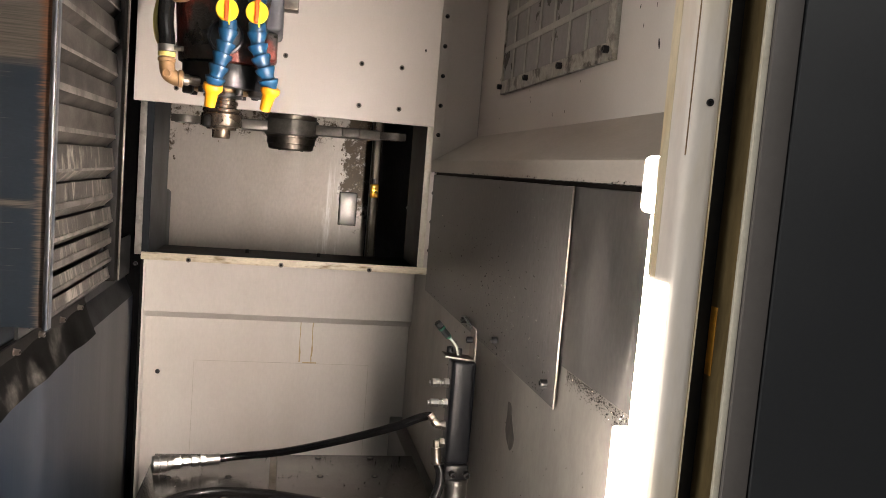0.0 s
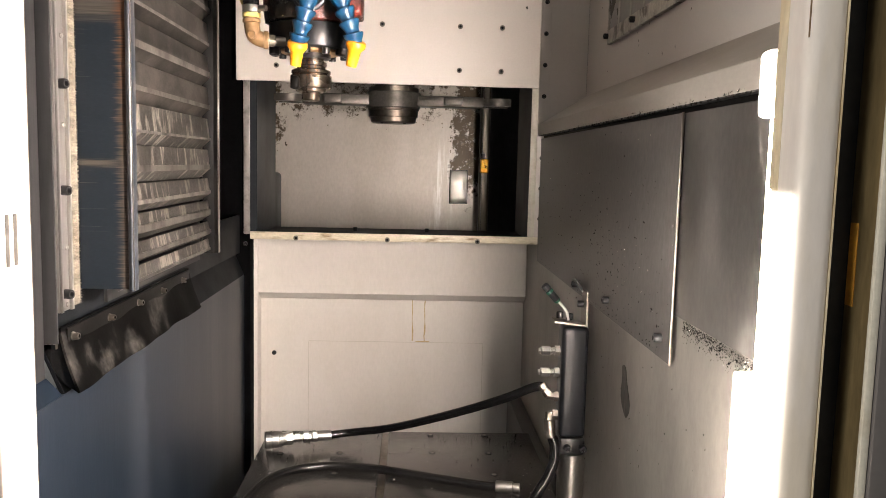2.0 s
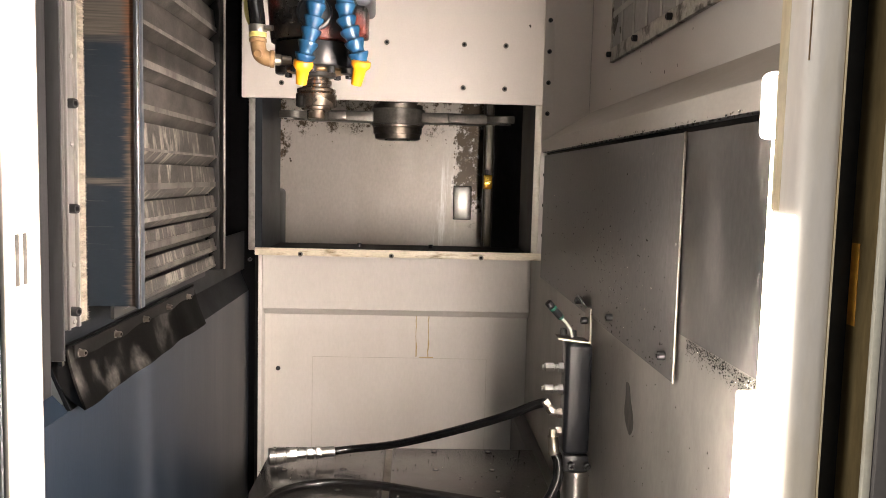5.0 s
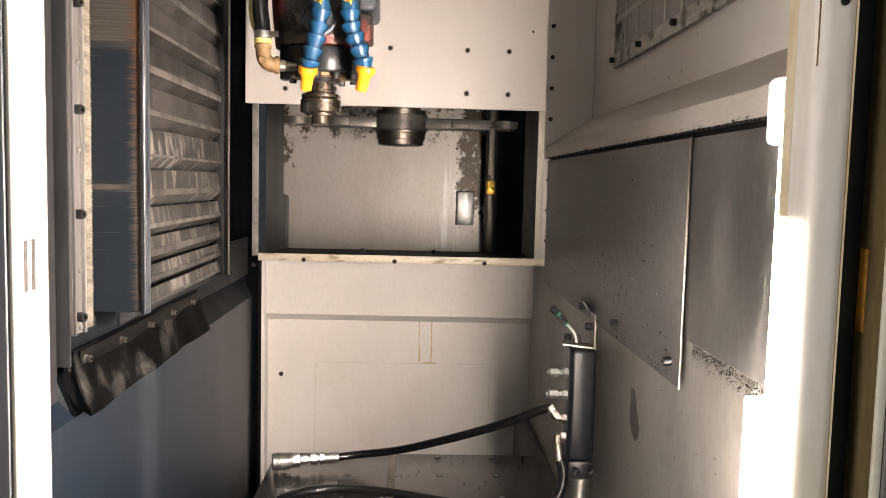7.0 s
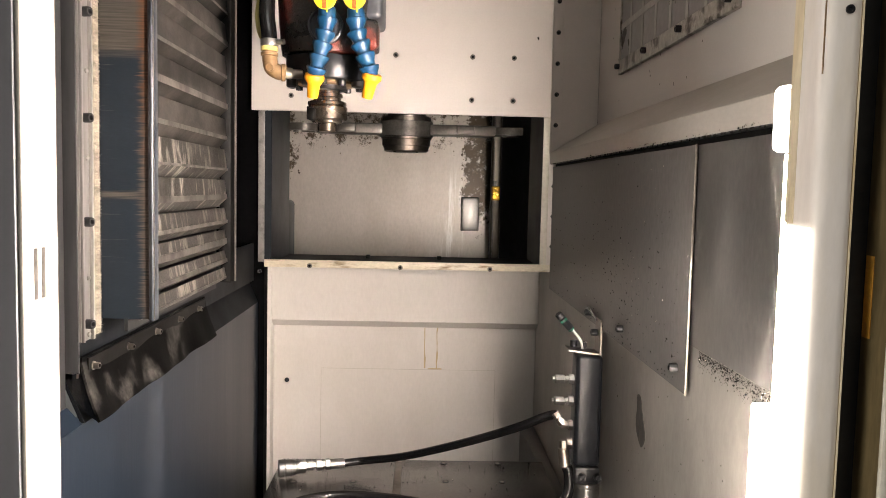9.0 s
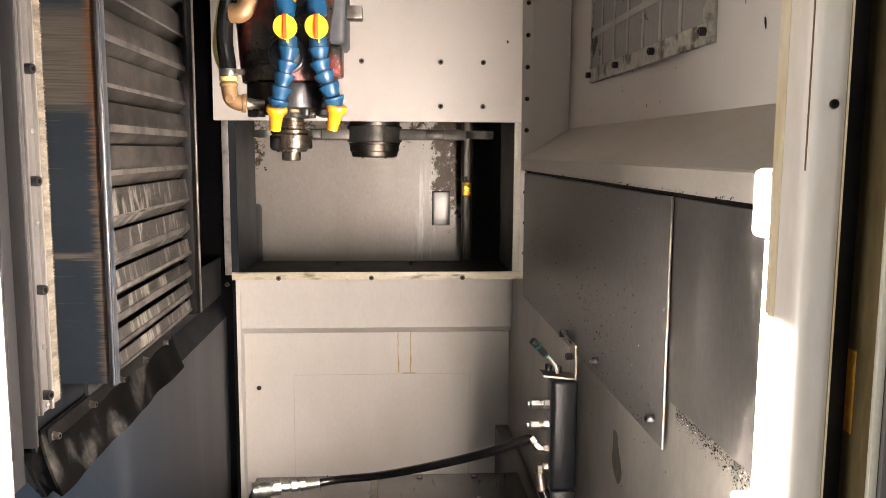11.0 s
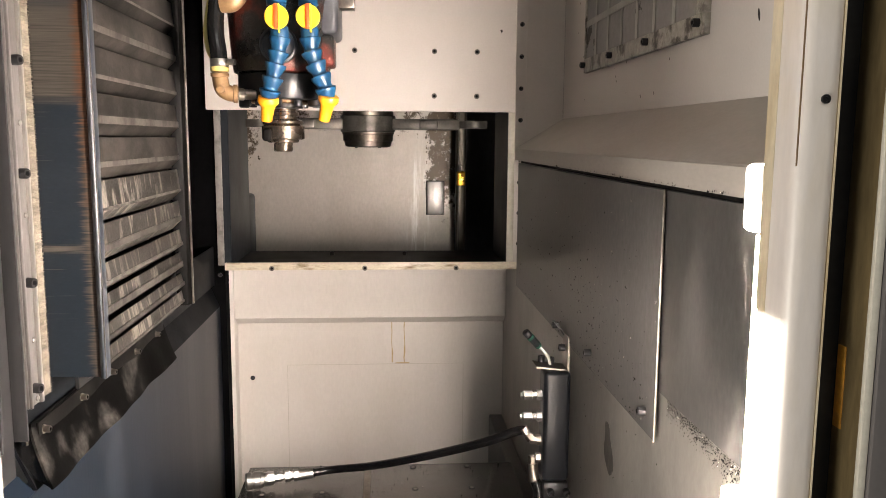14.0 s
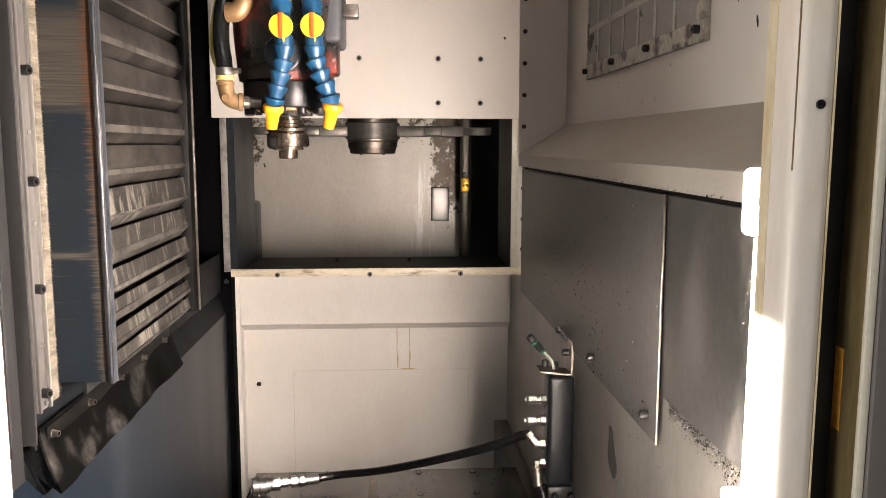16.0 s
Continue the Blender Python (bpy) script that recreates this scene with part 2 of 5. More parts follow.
def stain_sheet(m):
    """Brown mottled splashes along two upright edges of the sheet, and pale streaks of painted lamp sheen beside them.
    """
    nt = m.node_tree
    bsdf = nt.nodes["Principled BSDF"]
    tc = nt.nodes.new("ShaderNodeTexCoord")
    xyz = nt.nodes.new("ShaderNodeSeparateXYZ")
    nt.links.new(tc.outputs["Object"], xyz.inputs[0])

    def calc(op, a, b=0.0, c=0.0):
        n = nt.nodes.new("ShaderNodeMath")
        n.operation = op
        for i, v in enumerate((a, b, c)):
            if isinstance(v, (int, float)):
                n.inputs[i].default_value = v
            else:
                nt.links.new(v, n.inputs[i])
        return n.outputs[0]

    def ramp(v, lo, hi, a=0.0, b=1.0):
        n = nt.nodes.new("ShaderNodeMapRange")
        n.interpolation_type = "SMOOTHSTEP"
        for key, val in (("From Min", lo), ("From Max", hi), ("To Min", a), ("To Max", b)):
            n.inputs[key].default_value = val
        nt.links.new(v, n.inputs["Value"])
        return n.outputs[0]

    def clouds(scale, stretch=(1, 1, 1)):
        mp = nt.nodes.new("ShaderNodeMapping")
        mp.inputs["Scale"].default_value = stretch
        nt.links.new(tc.outputs["Object"], mp.inputs[0])
        n = node(nt, "ShaderNodeTexNoise", Scale=scale, Detail=7.0, Roughness=0.68)
        nt.links.new(mp.outputs[0], n.inputs["Vector"])
        return n.outputs["Fac"]

    x, z = xyz.outputs[0], xyz.outputs[2]
    right = calc("MULTIPLY", ramp(x, 0.145, 0.205), ramp(z, 1.22, 1.50))
    left = calc("MULTIPLY", ramp(x, -0.43, -0.33, 1.0, 0.0), ramp(z, 1.46, 1.62, 0.0, 0.85))
    top = calc("MULTIPLY", ramp(z, 1.575, 1.66), 0.55)
    where = calc("MAXIMUM", calc("MAXIMUM", right, left), top)
    mottle = calc("ADD", calc("MULTIPLY", clouds(16.0), 0.6), calc("MULTIPLY", clouds(75.0), 0.4))
    amount = ramp(calc("ADD", mottle, calc("MULTIPLY", where, 0.19)), 0.585, 0.67)
    amount = calc("MULTIPLY", amount, ramp(where, 0.05, 0.4))
    # pale upright streaks put the lamp's reflection into the sheet's colour
    runs = calc("MULTIPLY", ramp(clouds(26.0, (1.6, 1, 0.12)), 0.50, 0.66), calc("MULTIPLY", ramp(x, 0.07, 0.13), ramp(x, 0.155, 0.20, 1.0, 0.0)))
    runs = calc("MULTIPLY", runs, ramp(z, 1.42, 1.64, 1.0, 0.0))
    old = bsdf.inputs["Base Color"].links[0].from_socket
    pale = nt.nodes.new("ShaderNodeMix")
    pale.data_type = "RGBA"
    pale.inputs["B"].default_value = (0.93, 0.92, 0.90, 1)
    nt.links.new(runs, pale.inputs["Factor"])
    nt.links.new(old, pale.inputs["A"])
    brown = nt.nodes.new("ShaderNodeMix")
    brown.data_type = "RGBA"
    brown.inputs["B"].default_value = (0.080, 0.055, 0.030, 1)
    nt.links.new(amount, brown.inputs["Factor"])
    nt.links.new(pale.outputs["Result"], brown.inputs["A"])
    nt.links.new(brown.outputs["Result"], bsdf.inputs["Base Color"])


BAY_SHEET = material("stained bay sheet", (0.64, 0.595, 0.545), 0.38, metal=0.2, second=(0.53, 0.485, 0.425), blotch=3, grain=140, grain_amount=0.07, stretch=(1, 1, 0.5))


def glowing(name, colour, strength):
    m = bpy.data.materials.new(name)
    m.use_nodes = True
    b = m.node_tree.nodes["Principled BSDF"]
    b.inputs["Base Color"].default_value = (*colour, 1)
    b.inputs["Emission Color"].default_value = (*colour, 1)
    b.inputs["Emission Strength"].default_value = strength
    return m


def rub_paint(m):
    """Paint rubbed away in level streaks from one upright edge, rusty there, and bare in one broad band."""
    nt = m.node_tree
    bsdf = nt.nodes["Principled BSDF"]
    tc = nt.nodes.new("ShaderNodeTexCoord")
    xyz = nt.nodes.new("ShaderNodeSeparateXYZ")
    nt.links.new(tc.outputs["Object"], xyz.inputs[0])

    def calc(op, a, b=0.0):
        n = nt.nodes.new("ShaderNodeMath")
        n.operation = op
        for i, v in enumerate((a, b)):
            if isinstance(v, (int, float)):
                n.inputs[i].default_value = v
            else:
                nt.links.new(v, n.inputs[i])
        return n.outputs[0]

    def ramp(v, lo, hi, a=0.0, b=1.0):
        n = nt.nodes.new("ShaderNodeMapRange")
        for key, val in (("From Min", lo), ("From Max", hi), ("To Min", a), ("To Max", b)):
            n.inputs[key].default_value = val
        nt.links.new(v, n.inputs["Value"])
        return n.outputs[0]

    def streaks(across, along, detail=3.0):
        mp = nt.nodes.new("ShaderNodeMapping")
        mp.inputs["Scale"].default_value = (across, 1, along)
        nt.links.new(tc.outputs["Object"], mp.inputs[0])
        n = node(nt, "ShaderNodeTexNoise", Scale=1.0, Detail=detail, Roughness=0.6)
        nt.links.new(mp.outputs[0], n.inputs["Vector"])
        return n.outputs["Fac"]

    z = calc("ADD", xyz.outputs[2], 1.316)
    u = ramp(xyz.outputs[0], -0.0405, 0.0170)
    fine, mid, wide = streaks(10, 520), streaks(6, 130), streaks(3, 24)
    worn_to = calc("ADD", calc("MULTIPLY", fine, 0.30), calc("ADD", calc("MULTIPLY", mid, 0.55), calc("MULTIPLY", wide, 0.35)))
    edge = ramp(calc("ADD", u, worn_to), 1.36, 1.50)
    wavy = calc("ADD", z, calc("MULTIPLY", calc("ADD", mid, calc("MULTIPLY", fine, 0.5)), 0.030))
    band = calc("MULTIPLY", ramp(wavy, 1.650, 1.668), ramp(wavy, 1.752, 1.775, 1.0, 0.0))
    upper = calc("MULTIPLY", ramp(wavy, 1.775, 1.80), ramp(calc("ADD", u, worn_to), 0.95, 1.15))
    line = calc("MULTIPLY", ramp(fine, 0.66, 0.72), 0.7)
    low = calc("MULTIPLY", calc("MULTIPLY", ramp(z, 1.461, 1.464), ramp(z, 1.470, 1.473, 1.0, 0.0)), ramp(fine, 0.40, 0.52))
    bare = calc("MAXIMUM", calc("MAXIMUM", edge, calc("MULTIPLY", band, ramp(fine, 0.22, 0.50, 0.65, 1.0))), calc("MAXIMUM", calc("MAXIMUM", upper, low), line))
    rust = calc("MULTIPLY", ramp(calc("ADD", u, calc("MULTIPLY", mid, 0.5)), 0.98, 1.14), ramp(calc("ADD", z, calc("MULTIPLY", wide, 0.2)), 1.58, 1.72, 0.15, 0.85))
    metal = nt.nodes.new("ShaderNodeMix")
    metal.data_type = "RGBA"
    metal.inputs["A"].default_value = (0.046, 0.041, 0.035, 1)
    metal.inputs["B"].default_value = (0.070, 0.030, 0.014, 1)
    nt.links.new(rust, metal.inputs["Factor"])
    shade = nt.nodes.new("ShaderNodeHueSaturation")
    nt.links.new(metal.outputs["Result"], shade.inputs["Color"])
    nt.links.new(ramp(fine, 0.3, 0.7, 0.6, 1.35), shade.inputs["Value"])
    both = nt.nodes.new("ShaderNodeMix")
    both.data_type = "RGBA"
    nt.links.new(bsdf.inputs["Base Color"].links[0].from_socket, both.inputs["A"])
    nt.links.new(shade.outputs[0], both.inputs["B"])
    nt.links.new(bare, both.inputs["Factor"])
    nt.links.new(both.outputs["Result"], bsdf.inputs["Base Color"])
    nt.links.new(calc("MULTIPLY", bare, 0.3), bsdf.inputs["Metallic"])


rub_paint(SCRATCHED)

GLOW = glowing("lit lamp tube", (1.0, 0.855, 0.755), LAMP_GLOW)
LOWER_GLOW = glowing("lit lower lamp tube", (1.0, 0.87, 0.77), LAMP_LOWER)
CAP_GLOW = glowing("lit lamp end", (1.0, 0.87, 0.77), LAMP_CAP)
# glow of the lamp bar, also used for the post's painted-in glare
SPILL = glowing("lamp bar and post glare glow", (1.0, 0.92, 0.82), LAMP_SPILL)


# ---------------------------------------------------------------- mesh helpers
def box_bm(x0, x1, y0, y1, z0, z1, bevel=0.0, segments=2):
    bm = bmesh.new()
    bmesh.ops.create_cube(bm, size=1.0)
    bmesh.ops.scale(bm, vec=(x1 - x0, y1 - y0, z1 - z0), verts=bm.verts)
    bmesh.ops.translate(bm, vec=((x0 + x1) / 2, (y0 + y1) / 2, (z0 + z1) / 2), verts=bm.verts)
    if bevel:
        bmesh.ops.bevel(bm, geom=bm.edges[:], offset=bevel, segments=segments, affect="EDGES", profile=0.5)
    return bm


def extrude_bm(outline, depth, axis="y", at=0.0, bevel=0.0):
    """A prism: outline of (u, v) swept along an axis from at to at + depth. x: (y, z); y: (x, z); z: (x, y)."""
    bm = bmesh.new()
    put = {"x": lambda u, v, w: (w, u, v), "y": lambda u, v, w: (u, w, v), "z": lambda u, v, w: (u, v, w)}[axis]
    a = [bm.verts.new(put(u, v, at)) for u, v in outline]
    b = [bm.verts.new(put(u, v, at + depth)) for u, v in outline]
    n = len(a)
    bm.faces.new(a)
    bm.faces.new(b[::-1])
    for i in range(n):
        bm.faces.new((a[i], a[(i + 1) % n], b[(i + 1) % n], b[i]))
    bmesh.ops.recalc_face_normals(bm, faces=bm.faces)
    if bevel:
        bmesh.ops.bevel(bm, geom=bm.edges[:], offset=bevel, segments=2, affect="EDGES", profile=0.5)
    return bm


def lathe_bm(profile, base=(0, 0, 0), way=(0, 0, 1), segments=32):
    """Rings of (radius, height) round an axis that starts at base and runs along way, closed at both ends."""
    bm = bmesh.new()
    turn = Vector(way).normalized().to_track_quat("Z", "Y").to_matrix()
    rings = []
    for r, h in profile:
        rings.append([bm.verts.new(Vector(base) + turn @ Vector((r * math.cos(2 * math.pi * i / segments), r * math.sin(2 * math.pi * i / segments), h)))
                      for i in range(segments)])
    for a, b in zip(rings, rings[1:]):
        for i in range(segments):
            bm.faces.new((a[i], a[(i + 1) % segments], b[(i + 1) % segments], b[i]))
    bm.faces.new(rings[0][::-1])
    bm.faces.new(rings[-1])
    bmesh.ops.recalc_face_normals(bm, faces=bm.faces)
    return bm


def smooth_path(points, steps=8):
    """A Catmull-Rom line through the points."""
    p = [Vector(q) for q in points]
    p = [p[0] * 2 - p[1], *p, p[-1] * 2 - p[-2]]
    out = []
    for a, b, c, d in zip(p, p[1:], p[2:], p[3:]):
        for i in range(steps):
            t = i / steps
            out.append(0.5 * (2 * b + (c - a) * t + (2 * a - 5 * b + 4 * c - d) * t * t + (3 * b - a - 3 * c + d) * t ** 3))
    return out + [p[-2]]


def tube_bm(points, radius, segments=14, steps=8):
    line = smooth_path(points, steps)
    bm = bmesh.new()
    side = None
    rings = []
    for i, p in enumerate(line):
        d = (line[min(i + 1, len(line) - 1)] - line[max(i - 1, 0)]).normalized()
        side = d.orthogonal().normalized() if side is None else (side - d * side.dot(d)).normalized()
        up = d.cross(side)
        rings.append([bm.verts.new(p + radius * (side * math.cos(2 * math.pi * k / segments) + up * math.sin(2 * math.pi * k / segments))) for k in range(segments)])
    for a, b in zip(rings, rings[1:]):
        for k in range(segments):
            bm.faces.new((a[k], a[(k + 1) % segments], b[(k + 1) % segments], b[k]))
    bm.faces.new(rings[0][::-1])
    bm.faces.new(rings[-1])
    bmesh.ops.recalc_face_normals(bm, faces=bm.faces)
    return bm


def joined(*bms):
    out = bmesh.new()
    for b in bms:
        me = bpy.data.meshes.new("piece")
        b.to_mesh(me)
        out.from_mesh(me)
        b.free()
        bpy.data.meshes.remove(me)
    return out


def mesh_object(name, bm, mat, smooth=True):
    me = bpy.data.meshes.new(name)
    bm.to_mesh(me)
    bm.free()
    me.materials.append(mat)
    if smooth:
        total = sum(f.area for f in me.polygons)
        me.polygons.foreach_set("use_smooth", [f.area < 0.05 * total for f in me.polygons])
        me.set_sharp_from_angle(angle=radians(35))
    return new(name, me)


def part(name, bm, mat, parent, label=""):
    ob = mesh_object(name, bm, mat)
    ob.parent = parent
    if label:
        ob["label"] = label
    return ob


def structure(name, bm, mat, label, category):
    return tagged(mesh_object(name, bm, mat), label, category, kind="structure")


def thing(name, at, label, category, group=""):
    ob = new(name)
    ob.empty_display_size = 0.02
    ob.location = at
    return tagged(ob, label, category, group)


def under(name, bm, mat, parent, label=""):
    """A part given in world places, under a thing that stands somewhere."""
    bmesh.ops.translate(bm, vec=-parent.matrix_basis.translation if parent.parent is None else -(parent.matrix_basis.translation + parent.parent.matrix_basis.translation), verts=bm.verts)
    return part(name, bm, mat, parent, label)


# ---------------------------------------------------------------- screws
def socket_screw_mesh(head=0.0065, height=0.006, socket=0.55):
    """A socket head screw along +z: a head with a sunk hexagon."""
    bm = bmesh.new()
    n = 18
    rings = []
    for r, h in ((head, 0.0), (head, height * 0.85), (head * 0.88, height), (head * socket, height)):
        rings.append([bm.verts.new((r * math.cos(2 * math.pi * i / n), r * math.sin(2 * math.pi * i / n), h)) for i in range(n)])
    low = [bm.verts.new((head * socket * 0.9 * math.cos(2 * math.pi * i / n), head * socket * 0.9 * math.sin(2 * math.pi * i / n), height * 0.35)) for i in range(n)]
    rings.append(low)
    # socket faces take a second, darker material that paints in their shade
    for k, (a, b) in enumerate(zip(rings, rings[1:])):
        for i in range(n):
            bm.faces.new((a[i], a[(i + 1) % n], b[(i + 1) % n], b[i])).material_index = 1 if k == 3 else 0
    bm.faces.new(rings[0][::-1])
    bm.faces.new(low).material_index = 1
    bmesh.ops.recalc_face_normals(bm, faces=bm.faces)
    me = bpy.data.meshes.new("screw")
    bm.to_mesh(me)
    bm.free()
    me.polygons.foreach_set("use_smooth", [True] * len(me.polygons))
    me.set_sharp_from_angle(angle=radians(35))
    return me


SCREW_DARK = socket_screw_mesh(0.0052, 0.0035)
SCREW_DARK.materials.append(BLACK)
SCREW_DARK.materials.append(BLACK)
SCREW_GREY = socket_screw_mesh(0.0060, 0.0025)
SCREW_GREY.materials.append(SCREW_METAL)
SCREW_GREY.materials.append(OILY_SHADE_DARK)
SCREW_BIG = socket_screw_mesh(0.0057, 0.010)
SCREW_BIG.materials.append(BLACK)
SCREW_BIG.materials.append(BLACK)
SCREW_BLACK = socket_screw_mesh(0.0058, 0.009)
SCREW_BLACK.materials.append(BLACK)
SCREW_BLACK.materials.append(BLACK)
SCREW_FLAP = socket_screw_mesh(0.0040, 0.007)
SCREW_FLAP.materials.append(STEEL_DULL)
SCREW_FLAP.materials.append(OILY_SHADE_DARK)
SCREW_SMALL = socket_screw_mesh(0.0034, 0.002)
SCREW_SMALL.materials.append(BLACK)
SCREW_SMALL.materials.append(BLACK)


def screw(mesh, place, way, parent=None, name="screw"):
    """A screw whose head stands on place and points along way."""
    ob = new(name, mesh)
    m = Matrix.Translation(place) @ Vector(way).to_track_quat("Z", "Y").to_matrix().to_4x4()
    if parent is not None:
        ob.parent = parent
        top = parent
        while top is not None:
            m = Matrix.Translation(-top.matrix_basis.translation) @ m
            top = top.parent
    ob.matrix_basis = m
    return ob


# ---------------------------------------------------------------- workshop round the machine
structure("floor", box_bm(-4, 4.5, -4.5, 4, -0.05, 0.0), FLOOR, "grey concrete workshop floor under the machine", "floor")
structure("ceiling", box_bm(-4, 4.5, -4.5, 4, 3.4, 3.45), ROOM, "plain pale workshop ceiling", "ceiling")
structure("wall_south", box_bm(-4, 4.5, -4.55, -4.5, 0, 3.4), ROOM, "plain workshop wall behind the walkway", "wall")
structure("wall_west", box_bm(-4.05, -4, -4.5, 4, 0, 3.4), ROOM, "plain workshop wall", "wall")
structure("wall_east", box_bm(4.5, 4.55, -4.5, 4, 0, 3.4), ROOM, "plain workshop wall", "wall")
structure("wall_north", box_bm(-4, 4.5, 4, 4.05, 0, 3.4), ROOM, "plain workshop wall behind the machine", "wall")

# ---------------------------------------------------------------- machine enclosure: back wall with the changer's opening
BACK = 1.80
LOW = 2.05
frame_ob = thing("opening_frame", (0, BACK, 1.29), "cream painted sheet frame round the changer opening, scuffed sill", "frame")
frame_ob["kind"] = "structure"
under("sill", box_bm(-0.336, 0.352, BACK, BACK + 0.006, 1.288, 1.306, 0.0015), SILL, frame_ob, "scuffed cream sill edge")
under("sill_shelf", box_bm(-0.334, 0.340, BACK + 0.006, 2.06, 1.290, 1.297), OILY_SHADE_DARK, frame_ob, "dark oily shelf behind the sill")
under("left_jamb", box_bm(-0.351, -0.336, BACK, BACK + 0.004, 1.300, 2.25, 0.0015), JAMB, frame_ob)
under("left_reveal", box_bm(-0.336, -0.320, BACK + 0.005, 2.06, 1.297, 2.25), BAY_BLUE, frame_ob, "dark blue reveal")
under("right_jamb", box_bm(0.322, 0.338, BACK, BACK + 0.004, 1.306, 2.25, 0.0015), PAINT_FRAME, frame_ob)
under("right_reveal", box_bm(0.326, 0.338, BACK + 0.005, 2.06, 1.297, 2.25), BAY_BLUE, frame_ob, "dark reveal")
for x in (-0.228, -0.012, 0.203):
    screw(SCREW_GREY, (x, BACK, 1.2925), (0, -1, 0), frame_ob)
for x in (-0.101, 0.085):
    screw(SCREW_BLACK, (x, 1.983, 1.297), (0, 0, 1), frame_ob)

strip = structure("corner_strip", box_bm(0.338, 0.362, BACK + 0.001, BACK + 0.02, 1.288, 2.25, 0.001), PAINT_GREY, "grey painted strip with a column of dark screws", "trim")
for k in range(0, 13):
    if k != 3:
        screw(SCREW_DARK, (0.350, BACK + 0.001, 1.35 + 0.505 * k / 7), (0, -1, 0), strip)

structure("wall_back_band", box_bm(-0.357, 0.355, 2.015, 2.04, 1.125, 1.289), PAINT_LOWER, "grey painted sheet band under the opening", "wall")
structure("wall_back_fold", extrude_bm([(2.015, 1.125), (2.04, 1.125), (2.049, 1.106), (2.040, 1.106)], 0.712, "x", -0.357), PAINT_LOWER, "folded lower edge of the grey band", "wall")
low = structure("wall_back_lower", box_bm(-0.357, 0.372, LOW, LOW + 0.02, 0.5, 1.29), PAINT_LOWER, "pale grey lower back panel with rusty drips", "wall")
structure("wall_back_jamb", box_bm(-0.388, -0.357, 2.005, LOW + 0.02, 0.5, 1.29, 0.003), PAINT_LOWER, "pale grey upright beside the lower back panel", "wall")
under("plug", lathe_bm([(0.0062, 0), (0.0062, 0.002), (0.004, 0.003)], (-0.321, LOW, 0.954), (0, -1, 0), 16), BLACK, low, "black round plug")
rng = random.Random(4)
for x in (0.053, 0.086):
    pts = [(x + rng.uniform(-0.0012, 0.0012), z) for z in np.linspace(1.104, 0.992, 9)]
    wide = [rng.uniform(0.0008, 0.0022) for _ in pts]
    outline = [(u - w, v) for (u, v), w in zip(pts, wide)] + [(u + w, v) for (u, v), w in zip(pts[::-1], wide[::-1])]
    under("drip", extrude_bm(outline, 0.0004, "y", LOW - 0.0006), RUST_LINE, low, "thin rusty drip")
under("drip_foot", box_bm(0.062, 0.100, LOW - 0.0008, LOW - 0.0004, 0.989, 0.992), RUST_LINE, low, "short rusty line")
for x0, x1, z0, z1 in ((-0.228, 0.247, 0.9875, 0.9887), (-0.2286, -0.2276, 0.70, 0.9870), (0.2464, 0.2474, 0.70, 0.9870)):
    under("seam", box_bm(x0, x1, LOW - 0.0006, LOW + 0.0002, z0, z1), SEAM, low)

# sliding door of the changer, raised
DOOR_Y = 1.783
door = thing("changer_door", (0, DOOR_Y, 1.657), "warm grey painted sliding sheet door, raised, with dished screws", "door")
under("panel", box_bm(-0.364, 0.334, DOOR_Y, DOOR_Y + 0.012, 1.656, 2.21, 0.0015), PAINT_GREY, door)
for z in (1.691, 1.790):
    for x in (-0.272, -0.031, 0.148, 0.245):
        if not (x == -0.031 and z < 1.7):
            screw(SCREW_GREY, (x, DOOR_Y - 0.0005, z), (0, -1, 0), door)
under("fleck", extrude_bm([(0.297, 1.839), (0.3015, 1.8405), (0.3025, 1.836), (0.3005, 1.832), (0.299, 1.8355)], 0.0006, "y", DOOR_Y - 0.0007), DIRT, door, "dark stuck fleck")
structure("wall_back_upper", box_bm(-0.40, 0.46, 1.825, 1.84, 1.95, 2.45), PAINT_GREY, "grey painted upper back wall", "wall")

# ---------------------------------------------------------------- tool changer bay behind the opening
BAY = 2.62
stain_sheet(BAY_SHEET)
structure("bay_back", box_bm(-0.50, 0.268, BAY, BAY + 0.02, 0.9, 2.4), BAY_SHEET, "pale sheet with brown splashes at the back of the changer bay", "wall")
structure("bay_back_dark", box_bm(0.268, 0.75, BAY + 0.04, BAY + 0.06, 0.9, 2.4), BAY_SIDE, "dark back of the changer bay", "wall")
structure("bay_floor", box_bm(-0.75, 0.75, 2.06, BAY + 0.06, 1.12, 1.14), DARK, "near-black floor of the changer bay", "floor")
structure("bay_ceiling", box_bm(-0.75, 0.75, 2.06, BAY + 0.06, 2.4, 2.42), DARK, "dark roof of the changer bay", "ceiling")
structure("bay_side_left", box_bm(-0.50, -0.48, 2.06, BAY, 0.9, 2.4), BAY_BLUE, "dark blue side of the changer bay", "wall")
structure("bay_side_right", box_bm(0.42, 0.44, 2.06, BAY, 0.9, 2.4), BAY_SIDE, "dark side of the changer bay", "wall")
guard = thing("bay_guard", (-0.40, 2.1, 1.14), "dark blue-grey bent sheet guard inside the changer bay", "guard")
under("upper_plate", box_bm(-0.41, -0.347, 2.09, 2.20, 1.463, 1.80, 0.003), BAY_BLUE, guard)
under("lower_plate", box_bm(-0.41, -0.329, 2.08, 2.22, 1.14, 1.44, 0.012, 4), BAY_BLUE, guard)
under("back_plate", box_bm(-0.42, -0.372, 2.062, 2.09, 1.30, 1.90, 0.003), BAY_BLUE, guard)
